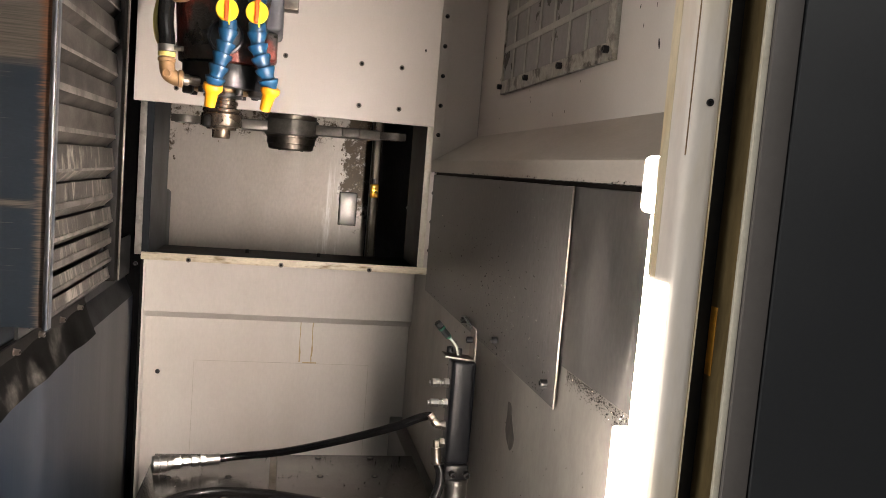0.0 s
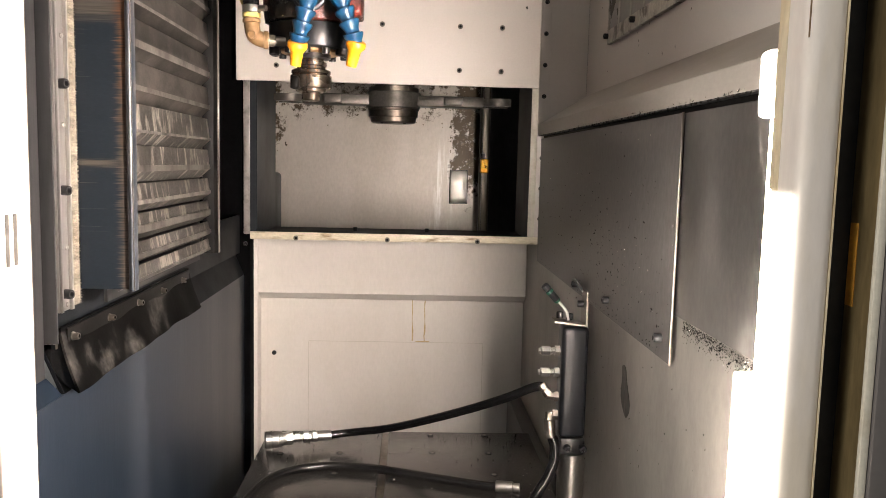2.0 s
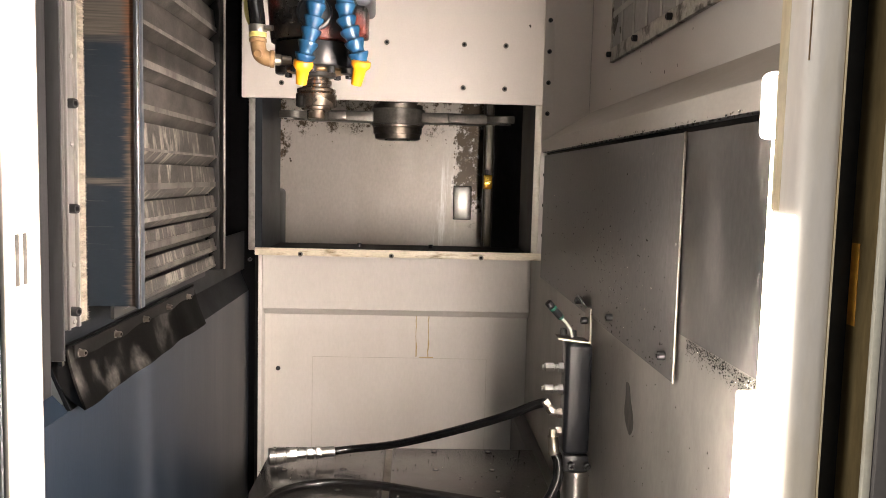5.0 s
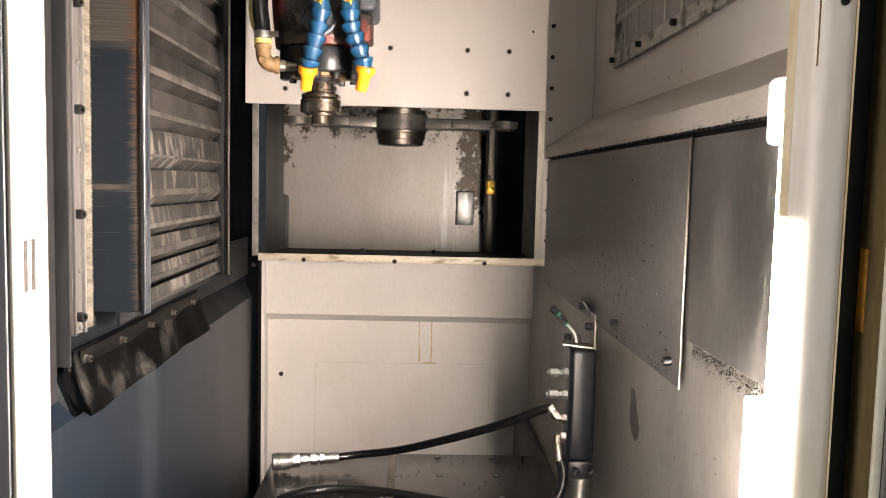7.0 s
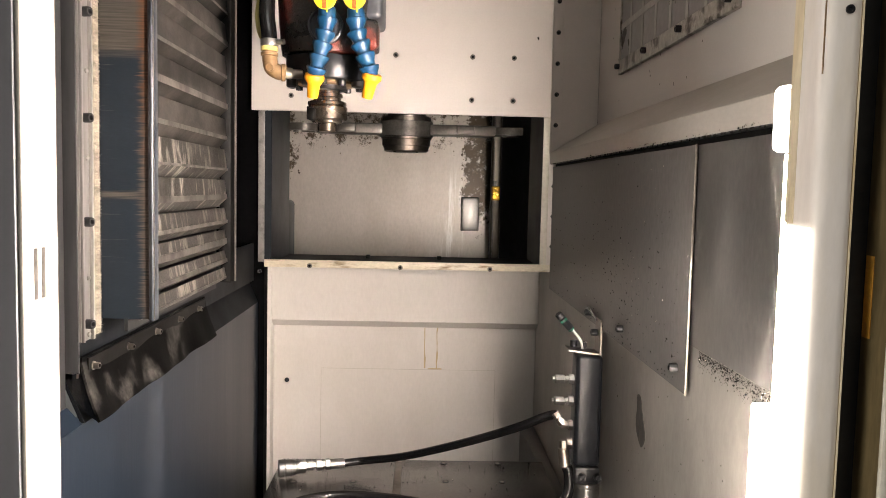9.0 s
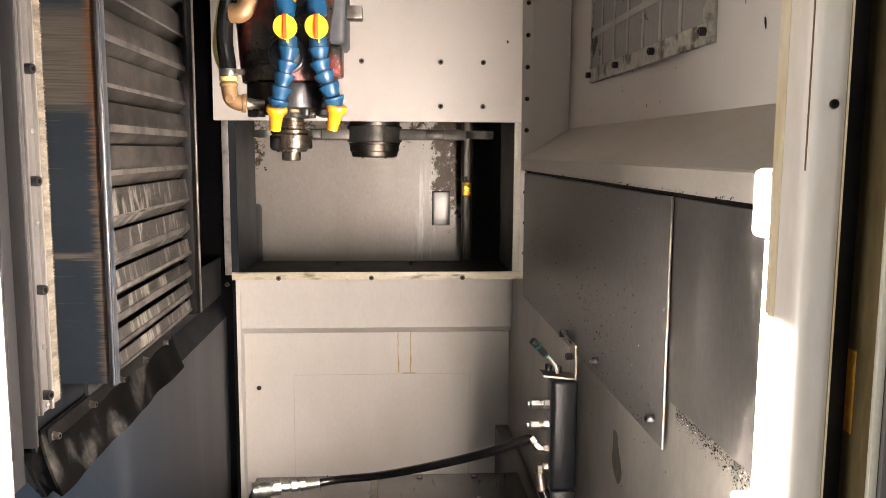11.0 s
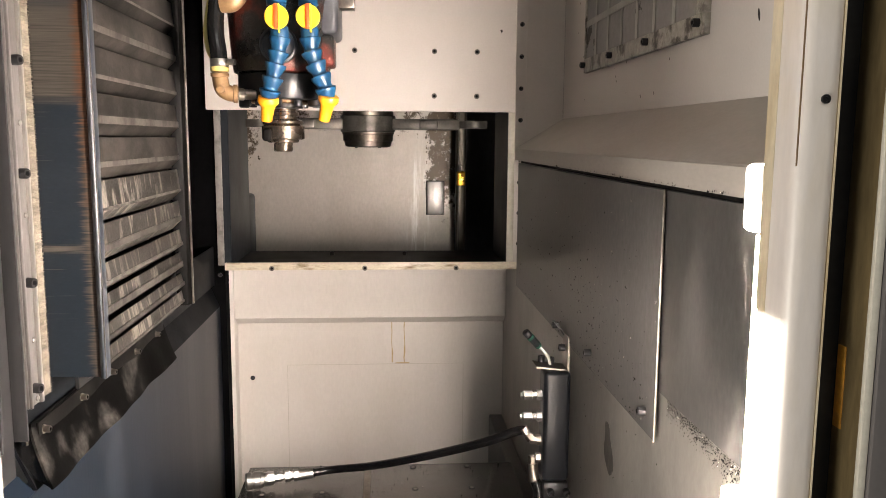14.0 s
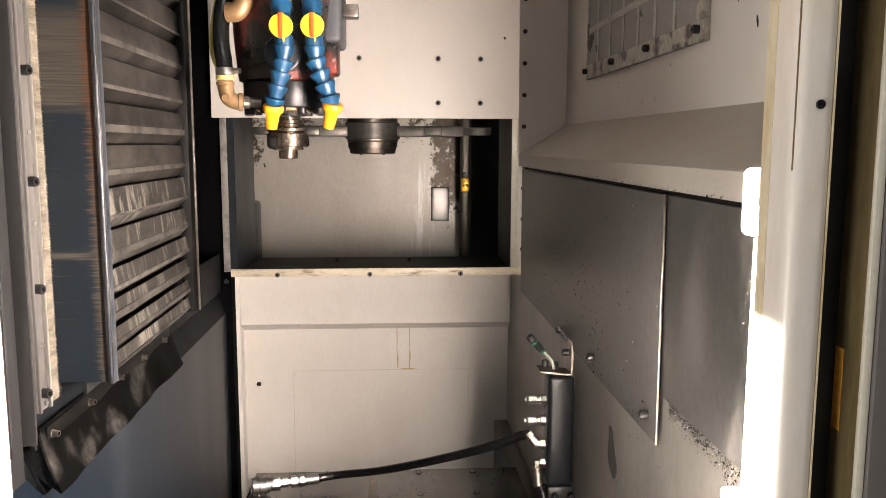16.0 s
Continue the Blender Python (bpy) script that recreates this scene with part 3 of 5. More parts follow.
under("bracket", box_bm(-0.372, -0.350, 2.062, 2.075, 1.298, 1.345, 0.002), BLACK, guard, "black slotted bracket")
under("bracket_foot", box_bm(-0.350, -0.336, 2.064, 2.079, 1.298, 1.335, 0.002), BLACK, guard)
post = thing("bay_post", (0.256, 2.46, 1.14), "grey steel guide post with an amber lens in the changer bay", "post")
under("column", box_bm(0.2585, 0.290, 2.46, 2.50, 1.14, 2.3, 0.008, 4), POST_STEEL, post)
under("groove", box_bm(0.2655, 0.2675, 2.457, 2.462, 1.14, 2.3), BLACK, post)
under("amber_lens", box_bm(0.259, 0.2855, 2.437, 2.4585, 1.449, 1.4935, 0.004, 3), AMBER, post, "amber reflecting lens")
under("lens_cap", box_bm(0.260, 0.274, 2.438, 2.4585, 1.494, 1.511, 0.002), BLACK, post)
cover = thing("inspection_plate", (0.202, BAY, 1.398), "bright steel inspection plate with rounded corners, rusty top", "plate")
under("plate", box_bm(0.174, 0.230, BAY - 0.018, BAY - 0.0085, 1.343, 1.453, 0.003, 2), POLISHED, cover)
under("gasket", box_bm(0.1715, 0.2325, BAY - 0.008, BAY - 0.0005, 1.3405, 1.4555, 0.003, 3), BLACK, cover)
crate = thing("bay_box", (0.40, 2.30, 1.14), "dark painted box low on the changer bay's side", "box")
under("body", box_bm(0.365, 0.4195, 2.20, 2.31, 1.14, 1.425, 0.006, 2), PAINT_DOOR, crate)
under("cap", box_bm(0.360, 0.4195, 2.195, 2.314, 1.4255, 1.434, 0.003), BLACK, crate)
latch = thing("side_latch", (0.41, 2.35, 1.40), "small black latch on the bay's dark side", "latch")
under("body", box_bm(0.397, 0.4195, 2.32, 2.37, 1.375, 1.44, 0.003), BLACK, latch)
under("tongue", box_bm(0.387, 0.3965, 2.33, 2.345, 1.395, 1.435, 0.002), STEEL_DULL, latch)
splash = bmesh.new()
rng = random.Random(31)
for i in range(260):
    u = rng.random()
    if u < 0.62:
        x, z = rng.gauss(0.238, 0.016), rng.uniform(1.46, 1.70)
        x += 0.012 * math.sin(z * 40)
    elif u < 0.72:
        x, z = rng.gauss(0.176, 0.004), rng.uniform(1.46, 1.66)
    elif u < 0.90:
        x, z = -0.422 + abs(rng.gauss(0, 0.020)), rng.uniform(1.50, 1.69)
    else:
        x, z = rng.uniform(-0.36, 0.15), rng.gauss(1.61, 0.02)
    r = rng.uniform(0.0006, 0.0042) * (0.6 if u >= 0.9 else 1)
    n = 9
    splash.faces.new([splash.verts.new((min(0.265, x + r * rng.uniform(0.5, 1.25) * math.cos(2 * math.pi * k / n)), BAY - 0.0006 - 0.0000003 * i, z + r * rng.uniform(0.5, 1.5) * math.sin(2 * math.pi * k / n))) for k in range(n)])
tagged(mesh_object("splashes", splash, RUST_SPOT), "brown rusty splashes on the pale bay sheet", "stain", kind="stuff")

CX, CY = -0.006, 1.94
changer = thing("tool_changer_arm", (CX, CY, 1.571), "dark steel twin tool changer arm on a round hub", "tool changer")
hub = under("hub", lathe_bm([(0.050, 0), (0.056, 0.003), (0.058, 0.014), (0.0612, 0.016), (0.0612, 0.030), (0.0635, 0.032), (0.064, 0.036)], (CX, CY, 1.573), segments=48), STEEL_DULL, changer, "turned steel hub")
under("collar", lathe_bm([(0.066, 0), (0.0675, 0.002), (0.0675, 0.038), (0.065, 0.040)], (CX, CY, 1.610), segments=48), COLLAR, changer, "dark grey collar")
under("shaft", lathe_bm([(0.062, 0), (0.062, 0.01), (0.048, 0.012), (0.048, 0.75)], (CX, CY, 1.650), segments=40), STEEL_DULL, changer)
for w in (-1, 1):
    under("arm", extrude_bm([(CX + w * 0.06, CY - 0.034), (CX + w * 0.225, CY - 0.026), (CX + w * 0.225, CY + 0.026), (CX + w * 0.06, CY + 0.034)], 0.026, "z", 1.616, 0.003), ARM_METAL, changer)
    outer = [(CX + w * (0.262 + 0.046 * math.cos(radians(a))), CY + 0.046 * math.sin(radians(a))) for a in np.linspace(50, 310, 16)]
    inner = [(CX + w * (0.262 + 0.031 * math.cos(radians(a))), CY + 0.031 * math.sin(radians(a))) for a in np.linspace(310, 50, 16)]
    under("gripper", extrude_bm(outer + inner, 0.018, "z", 1.620), ARM_METAL, changer, "forked gripper")
    under("clamp_block", box_bm(CX + w * 0.148 - 0.022, CX + w * 0.148 + 0.022, CY - 0.044, CY - 0.031, 1.618, 1.640, 0.003), ARM_METAL, changer)
for a in (232, 308):
    screw(SCREW_SMALL, (CX + 0.045 * math.cos(radians(a)), CY + 0.045 * math.sin(radians(a)), 1.573), (0, 0, -1), hub)

# ---------------------------------------------------------------- right side: plates, ledge, upper wall with its window
PX = 0.3470
structure("wall_right_lower", box_bm(PX + 0.008, PX + 0.03, 0.60, 2.06, 0.5, 1.545), WALL_OILY, "oily grey sheet wall with dark smears", "wall")
cover_far = thing("slide_plate", (PX, 1.29, 1.249), "dark oily steel cover plate with a bright cut edge", "cover plate")
under("plate", box_bm(PX, PX + 0.003, 0.8086, 1.798, 1.249, 1.540, 0.0006), PLATE, cover_far)
under("bright_edge", box_bm(PX - 0.0003, PX + 0.0024, 0.8070, 0.8084, 1.248, 1.541, 0.0004), STEEL_DULL, cover_far, "bright cut steel edge")
screw(SCREW_BIG, (PX, 0.840, 1.274), (-1, 0, 0), cover_far)
screw(SCREW_BIG, (PX, 1.100, 1.275), (-1, 0, 0), cover_far)
cover_near = thing("slide_plate", (PX + 0.004, 0.70, 1.308), "plain dark grey steel cover plate, chips along its foot", "cover plate")
under("plate", box_bm(PX + 0.0042, PX + 0.0072, 0.584, 0.86, 1.308, 1.540, 0.0006), PLATE, cover_near)

ledge = thing("ledge", (0.40, 1.2, 1.545), "warm grey sheet ledge sloping to a lip above the plates", "ledge")
ledge["kind"] = "structure"
L0, L1 = 0.555, 1.80
UX = 0.450
# slope and lip are coloured darker to stand for their shade
under("slope", extrude_bm([(0.341, 1.5750), (UX, 1.643), (UX, 1.639), (0.343, 1.571)], L1 - L0, "y", L0), LEDGE_SHADED, ledge, "sloping sheet with its shade in the paint")
under("lip", extrude_bm([(0.3385, 1.5730), (0.3415, 1.5750), (0.3425, 1.549), (0.3395, 1.547)], L1 - L0, "y", L0), LEDGE_SHADED, ledge)
# return and strip are coloured black to give the slot its shade
under("lip_return", box_bm(0.3425, 0.360, L0, L1, 1.5465, 1.5485), BLACK, ledge, "black return standing for the shaded gap under the lip")
under("gap", box_bm(PX + 0.0060, PX + 0.0078, 0.584, 1.798, 1.5403, 1.5463), OILY_SHADE_DARK, ledge, "black strip standing for the shaded slot above the plates")
structure("wall_right_upper", box_bm(UX, UX + 0.02, 0.50, 1.80, 1.60, 2.45), PAINT_GREY, "warm grey painted upper side wall", "wall")
structure("wall_back_corner", box_bm(0.362, UX, 1.802, 1.82, 1.56, 2.45), PAINT_GREY, "warm grey painted corner sheet", "wall")

WX, WY0, WY1, WZ0, WZ1 = 0.441, 0.955, 1.580, 1.729, 2.10
window = thing("mesh_window", (UX, 1.27, WZ0), "dirty translucent window with a pale grid in a scraped frame", "window")
GLASS = material("dirty window plastic", (0.14, 0.136, 0.13), 0.3, second=(0.20, 0.193, 0.18), blotch=9, grain=90, grain_amount=0.15)
GRID = material("pale grid behind plastic", (0.36, 0.35, 0.325), 0.4, second=(0.28, 0.27, 0.245), blotch=12, grain=120)
SCRAPED = material("scraped window frame", (0.36, 0.34, 0.30), 0.42, metal=0.3, second=(0.07, 0.06, 0.05), blotch=26, blotch_at=(0.5, 0.62), grain=90, grain_amount=0.3)
pane = under("pane", box_bm(WX + 0.002, UX, WY0 + 0.02, WY1 - 0.01, WZ0 + 0.02, WZ1 - 0.02), GLASS, window)
under("lower_frame", box_bm(WX, UX, WY0, WY1, WZ0, WZ0 + 0.028, 0.001), SCRAPED, window)
under("upper_frame", box_bm(WX, UX, WY0, WY1, WZ1 - 0.026, WZ1, 0.001), SCRAPED, window)
under("near_frame", box_bm(WX, UX, WY0, WY0 + 0.028, WZ0 + 0.0282, WZ1 - 0.0262, 0.001), SCRAPED, window)
under("far_frame", box_bm(WX, UX, WY1 - 0.012, WY1, WZ0 + 0.0282, WZ1 - 0.0262, 0.001), SCRAPED, window)
for y in np.arange(WY0 + 0.115, WY1 - 0.03, 0.085):
    under("grid_bar", box_bm(WX + 0.0010, WX + 0.0020, y - 0.006, y + 0.006, WZ0 + 0.0285, WZ1 - 0.0265), GRID, pane)
for z in np.arange(WZ0 + 0.095, WZ1 - 0.03, 0.07):
    under("grid_rail", box_bm(WX + 0.0004, WX + 0.0009, WY0 + 0.0285, WY1 - 0.013, z - 0.006, z + 0.006), GRID, pane)
for y in (0.972, 1.178, 1.378, 1.574):
    for z in (WZ0 + 0.016, WZ1 - 0.012):
        screw(SCREW_BLACK, (WX, y, z), (-1, 0, 0), window)

# ---------------------------------------------------------------- front right: lamp, post, door channel
lamp = thing("work_lamp", (0.355, 0.57, 0.8), "lit upright white work lamp bar beside the door post", "lamp")
# added glowing sheet stands for the lamplight on the post's inner face
under("post_glare", box_bm(0.3318, 0.3345, 0.503, 0.546, 0.80, 1.460, 0.001), SPILL, lamp, "glowing sheet standing for the glare on the post")
under("tube", extrude_bm([(0.3395, 0.5555), (0.3435, 0.566), (0.3475, 0.566), (0.3475, 0.5555)], 0.325, "z", 1.19), GLOW, lamp, "bright lamp tube")
# unseen baffle, added to block the tube's light towards the plates
under("shade", box_bm(0.3402, 0.3474, 0.5664, 0.5684, 1.18, 1.519), PAINT_FRAME, lamp, "added baffle that keeps lamplight off the plates")
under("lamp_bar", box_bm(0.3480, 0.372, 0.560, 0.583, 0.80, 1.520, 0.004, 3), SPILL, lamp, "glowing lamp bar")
under("end_cap", box_bm(0.3335, 0.385, 0.562, 0.582, 1.521, 1.577, 0.006, 3), CAP_GLOW, lamp, "glowing upper end")
under("lower_housing", box_bm(0.3215, 0.339, 0.5585, 0.565, 0.78, 1.306, 0.002, 3), LOWER_GLOW, lamp, "glowing lower housing")

dpost = thing("door_post", (0.35, 0.52, 0.2), "pale grey painted upright door post with one dark screw", "post")
dpost["kind"] = "structure"
under("post", box_bm(0.335, 0.367, 0.501, 0.555, 0.0, 2.45, 0.010, 6), PAINT_POST, dpost)
# brass-coloured strip paints in a thin yellow reflection along the post
under("yellow_glint", box_bm(0.3368, 0.3376, 0.5042, 0.508, 1.577, 2.44), BRASS, dpost, "thin strip standing for a yellow reflection")
under("yellowed_edge", box_bm(0.3343, 0.3349, 0.534, 0.549, 1.462, 2.44), YELLOWED, dpost, "yellowed inner edge")
under("worn_edge", box_bm(0.3671, 0.3676, 0.5115, 0.5225, 0.3, 2.44), YELLOWED, dpost, "yellowed worn outer edge")
under("outer_line", box_bm(0.3648, 0.3658, 0.5025, 0.506, 0.3, 2.44), YELLOWED, dpost, "yellowed worn line")
screw(SCREW_SMALL, (0.3535, 0.501, 1.625), (0, -1, 0), dpost)
channel = thing("door_channel", (0.39, 0.55, 0.2), "dark oily door guide channel with a rubbed brown strip", "channel")
channel["kind"] = "structure"
under("back", box_bm(0.3672, 0.3934, 0.5285, 0.535, 0.0, 2.45), BLACK, channel)
under("inner_side", box_bm(0.3935, 0.3990, 0.4945, 0.5525, 0.0, 2.45, 0.001), CHANNEL_SIDE, channel, "brown oily inner side")
under("mark", box_bm(0.3926, 0.3934, 0.516, 0.527, 1.372, 1.438, 0.0003), RUBBED, channel, "orange-brown rubbed mark")
under("beige_return", box_bm(0.3925, 0.3995, 0.488, 0.494, 0.0, 2.45, 0.002), PAINT_FRAME, channel, "beige painted folded edge")
under("grey_strip", box_bm(0.3998, 0.4255, 0.485, 0.53, 0.0, 2.45, 0.0012), STRIP_GREY, channel, "warm grey painted front strip")
structure("front_panel", box_bm(0.4275, 1.6, 0.484, 0.53, 0.0, 2.45, 0.002), PAINT_DOOR, "dark charcoal painted machine front panel", "panel")
rng = random.Random(12)
specks = bmesh.new()
for i in range(46):
    y, z = rng.uniform(0.62, 1.7), rng.uniform(1.66, 1.95)
    a, b, t = rng.uniform(0.0008, 0.0018), rng.uniform(0.0012, 0.004), rng.uniform(-0.6, 0.6)
    if i == 0:
        y, z, a, b, t = 0.8205, 1.733, 0.0028, 0.008, 0.25
    specks.faces.new([specks.verts.new((UX - 0.0004, y + a * math.cos(w) + b * t * math.sin(w), z + b * math.sin(w))) for w in (0, 1.1, 2.2, 3.1, 4.2, 5.2)])
tagged(mesh_object("wall_flecks", specks, DIRT), "dark flecks of swarf on the grey upper wall", "swarf", kind="stuff")
crust = bmesh.new()
for i in range(150):
    y = rng.uniform(0.60, 1.35) if rng.random() < 0.8 else rng.uniform(1.35, 1.78)
    a, b = rng.uniform(0.001, 0.005), rng.uniform(0.0005, 0.0018)
    z = 1.5470 - b * 0.9
    crust.faces.new([crust.verts.new((0.3388 - 0.0003, y + a * math.cos(w), z + b * math.sin(w))) for w in (0, 1.2, 2.0, 3.1, 4.2, 5.2)])
tagged(mesh_object("lip_crust", crust, DIRT), "dark oily crust along the ledge's lower lip", "swarf", kind="stuff")

# ---------------------------------------------------------------- front left: lit door edge
lpost = thing("door_edge", (-0.29, 0.56, 0.0), "cream painted sliding door edge, brightly lit, with dark scuffs", "door")
lpost["kind"] = "structure"
under("edge", box_bm(-0.281, -0.277, 0.5305, 0.591, 0.0, 2.45, 0.001), PAINT_EDGE, lpost)
for y in (0.548, 0.561):
    under("scuff", box_bm(-0.2772, -0.2766, y, y + 0.0052, 1.386, 1.428), STAIN, lpost, "dark scuff")
structure("front_door", box_bm(-1.6, -0.2815, 0.528, 0.565, 0.0, 2.45, 0.002), PAINT_DOOR, "dark charcoal painted sliding door", "door")

# ---------------------------------------------------------------- left side: lower wall, flap, telescopic cover
WL = -0.350
structure("wall_left_lower", box_bm(WL - 0.02, WL, 0.60, 1.80, 0.5, 1.203), PAINT_BLUE, "dark blue-grey painted lower side wall with run marks", "wall")
structure("wall_left_slope", extrude_bm([(WL, 1.203), (WL - 0.024, 1.258), (WL - 0.028, 1.258), (WL - 0.005, 1.203)], 0.985, "y", 0.815), SLOPE_BLUE, "dark oily sloping fold of the side wall", "wall")
# these three are coloured near-black to stand for the unlit recess
structure("wall_left_upper", box_bm(-0.475, -0.455, 0.60, 1.83, 1.258, 2.45), PITCH, "upper side wall behind the sliding cover, coloured black as recess shade", "wall")
structure("wall_left_shelf", box_bm(-0.475, -0.3785, 0.60, 1.83, 1.250, 1.2575), PITCH, "shelf behind the side wall, coloured black as recess shade", "wall")
structure("wall_left_back", box_bm(-0.475, -0.337, 1.81, 1.85, 0.5, 2.45), PITCH, "sheet beside the changer opening, coloured black as gap shade", "wall")
tagged(screw(SCREW_DARK, (-0.349, 1.81, 1.276), (0, -1, 0), None, "corner_screw"), "dark cap screw near the rear corner", "screw")
fold = thing("front_fold", (WL - 0.01, 0.76, 1.21), "dark grey folded sheet upright beside the wiper rail", "panel")
fold["kind"] = "structure"
under("sheet", box_bm(WL - 0.023, WL - 0.018, 0.605, 0.808, 1.222, 2.44, 0.001), FOLD_GREY, fold)
under("foot_bevel", extrude_bm([(WL - 0.0005, 1.2035), (WL - 0.018, 1.2225), (WL - 0.023, 1.2215), (WL - 0.010, 1.2035)], 0.205, "y", 0.605), PAINT_BLUE, fold, "blue-grey bevel at the foot")
under("return", box_bm(WL - 0.0235, WL - 0.0035, 0.8085, 0.8125, 1.262, 2.44, 0.001), FOLD_GREY, fold)
under("rib", box_bm(WL - 0.0178, WL - 0.010, 0.745, 0.752, 1.262, 2.44, 0.002), STEEL_DULL, fold)
under("rib", box_bm(WL - 0.0178, WL - 0.012, 0.770, 0.776, 1.262, 2.44, 0.002), FOLD_GREY, fold)

# telescopic cover that slides with the spindle carriage
cover = thing("telescopic_cover", (-0.32, 1.08, 1.30), "stained steel telescopic way cover with sloping folds", "way cover")


def fold_bm(z0, z1, near, far, low):
    """One fold: a sloping sheet whose foot turns back under, so that a dark slot shows beneath it."""
    bm = bmesh.new()
    band = 0.3 * (z1 - z0)
    rows = [(-0.0005, z1), (0.0, z1 - 0.0012), (low, z0 + band + 0.0012), (low - 0.0003, z0 + band), (-0.011, z0 + 0.001)]
    a = [bm.verts.new((near + x, 0.880, z)) for x, z in rows]
    b = [bm.verts.new((far + x, 1.306, z)) for x, z in rows]
    for i in range(len(rows) - 1):
        bm.faces.new((a[i], b[i], b[i + 1], a[i + 1]))
    bmesh.ops.recalc_face_normals(bm, faces=bm.faces)
    return bm


def lip_bm(near, far, z0, z1):
    """A thin strip along the foot of a fold."""
    bm = bmesh.new()
    ends = [[bm.verts.new((x + dx, y, z)) for dx, z in ((0.0, z0), (0.0010, z0), (0.0008, z1), (-0.0006, z1))] for x, y in ((near, 0.8805), (far, 1.3055))]
    a, b = ends
    for i in range(4):
        bm.faces.new((a[i], a[(i + 1) % 4], b[(i + 1) % 4], b[i]))
    bm.faces.new(a[::-1])
    bm.faces.new(b)
    bmesh.ops.recalc_face_normals(bm, faces=bm.faces)
    return bm


edges = [1.310, 1.338, 1.368, 1.404, 1.442, 1.490, 1.542, 1.594, 1.646] + [1.700 + 0.054 * k for k in range(13)]
for k, (z0, z1) in enumerate(zip(edges, edges[1:])):
    under("fold", fold_bm(z0, z1, -0.302, -0.306, 0.0028 + 0.001 * (k % 2)), LOUVRE_RUN if z0 < 1.53 else LOUVRE, cover)
    foot = z0 + 0.3 * (z1 - z0)
    tall = 0.004 + 0.006 * ((k * 7) % 5) / 4
    out = 0.0028 + 0.001 * (k % 2)
    # pale strip stands for the light caught along each fold's foot
    under("fold_lip", lip_bm(-0.302 + out, -0.306 + out, foot + 0.0005, foot + tall), LOUVRE_LIP, cover, "paler lip with its light in the colour")
under("cover_back", box_bm(-0.326, -0.322, 0.876, 1.30, 1.30, 2.36), DARK, cover)
under("rear_rail", extrude_bm([(-0.314, 1.290), (-0.296, 1.296), (-0.2925, 1.306), (-0.296, 1.328), (-0.314, 1.333)], 1.05, "z", 1.312, 0.001), OILY_SHADE_DARK, cover, "black upright rail")
under("rear_rail_lip", box_bm(-0.2925, -0.2900, 1.3065, 1.3125, 1.312, 2.36, 0.0008), STEEL_DULL, cover)

# upright rail with bristles and the scratched plate
rail = thing("wiper_rail", (-0.352, 0.83, 1.295), "bright milled wiper strip with cap screws and bristle edge", "wiper rail")
RX = -0.352
under("strip", box_bm(RX - 0.007, RX, 0.814, 0.848, 1.297, 2.40, 0.0012), ALU, rail)
under("ridge", box_bm(RX, RX + 0.004, 0.8385, 0.844, 1.297, 2.40, 0.0008), ALU, rail)
under("outer_ridge", box_bm(RX, RX + 0.003, 0.8145, 0.8185, 1.297, 2.40, 0.0006), ALU, rail)
for k in range(0, 9):
    screw(SCREW_BLACK, (RX, 0.8285, 1.317 + 0.119 * k), (1, -0.25, 0), rail)
    under("rivet", lathe_bm([(0.0034, 0), (0.0028, 0.002), (0.0008, 0.003)], (RX, 0.833, 1.3765 + 0.119 * k + (0.014 if k % 2 else -0.006)), (1, -0.2, 0), 10), STEEL, rail)
under("rivet", lathe_bm([(0.0034, 0), (0.0028, 0.002), (0.0008, 0.003)], (RX, 0.833, 1.304), (1, -0.2, 0), 10), STEEL, rail)
brush = bmesh.new()
rng = random.Random(8)
for i in range(1500):
    zz = 1.300 + 1.06 * i / 1500
    y1 = 0.874 + rng.uniform(-0.004, 0.003)
    dz = rng.uniform(-0.002, 0.002)
    brush.faces.new([brush.verts.new(v) for v in ((RX + 0.0005, 0.848, zz - 0.0005), (RX + 0.0005, 0.848, zz + 0.0008), (RX + 0.001 + rng.uniform(-0.001, 0.002), y1, zz + dz))])
tagged(under("bristles", brush, BRISTLE, rail, "worn metal bristles"), kind="stuff")
under("bristle_holder", box_bm(RX - 0.006, RX, 0.8485, 0.870, 1.300, 2.40), BRISTLE, rail)

scr = thing("scratched_plate", (-0.31, 0.84, 1.316), "dark blue painted plate rubbed bare and rusty at its edge", "plate")
# the plate runs from the bristles to the bright corner
PA, PB = Vector((-0.3505, 0.869)), Vector((-0.2930, 0.869))


def on_plate(u, lift=0.0):
    d = PB - PA
    n = Vector((d.y, -d.x)).normalized()
    q = PA + d * u + n * lift
    return q.x, q.y


under("plate", extrude_bm([on_plate(0, -0.003), on_plate(1, -0.003), on_plate(1), on_plate(0)], 1.05, "z", 1.317), SCRATCHED, scr)
under("bright_corner", extrude_bm([(-0.2933, 0.867), (-0.2885, 0.8645), (-0.2860, 0.8665), (-0.2860, 0.8815), (-0.2895, 0.8825), (-0.2900, 0.8705)], 1.05, "z", 1.315, 0.0008), CORNER_STEEL, scr, "dark blue bent corner edge with a bright line")
under("bright_line", box_bm(-0.2868, -0.2855, 0.8655, 0.8668, 1.316, 2.362, 0.0004), STEEL_DULL, scr)
under("foot_plate", box_bm(-0.362, -0.358, 0.812, 1.79, 1.256, 1.345), SLOPE_BLUE, scr, "dark painted plate under the cover")
under("foot_edge", box_bm(-0.3575, -0.3565, 0.812, 0.816, 1.256, 1.345), STEEL_DULL, scr)

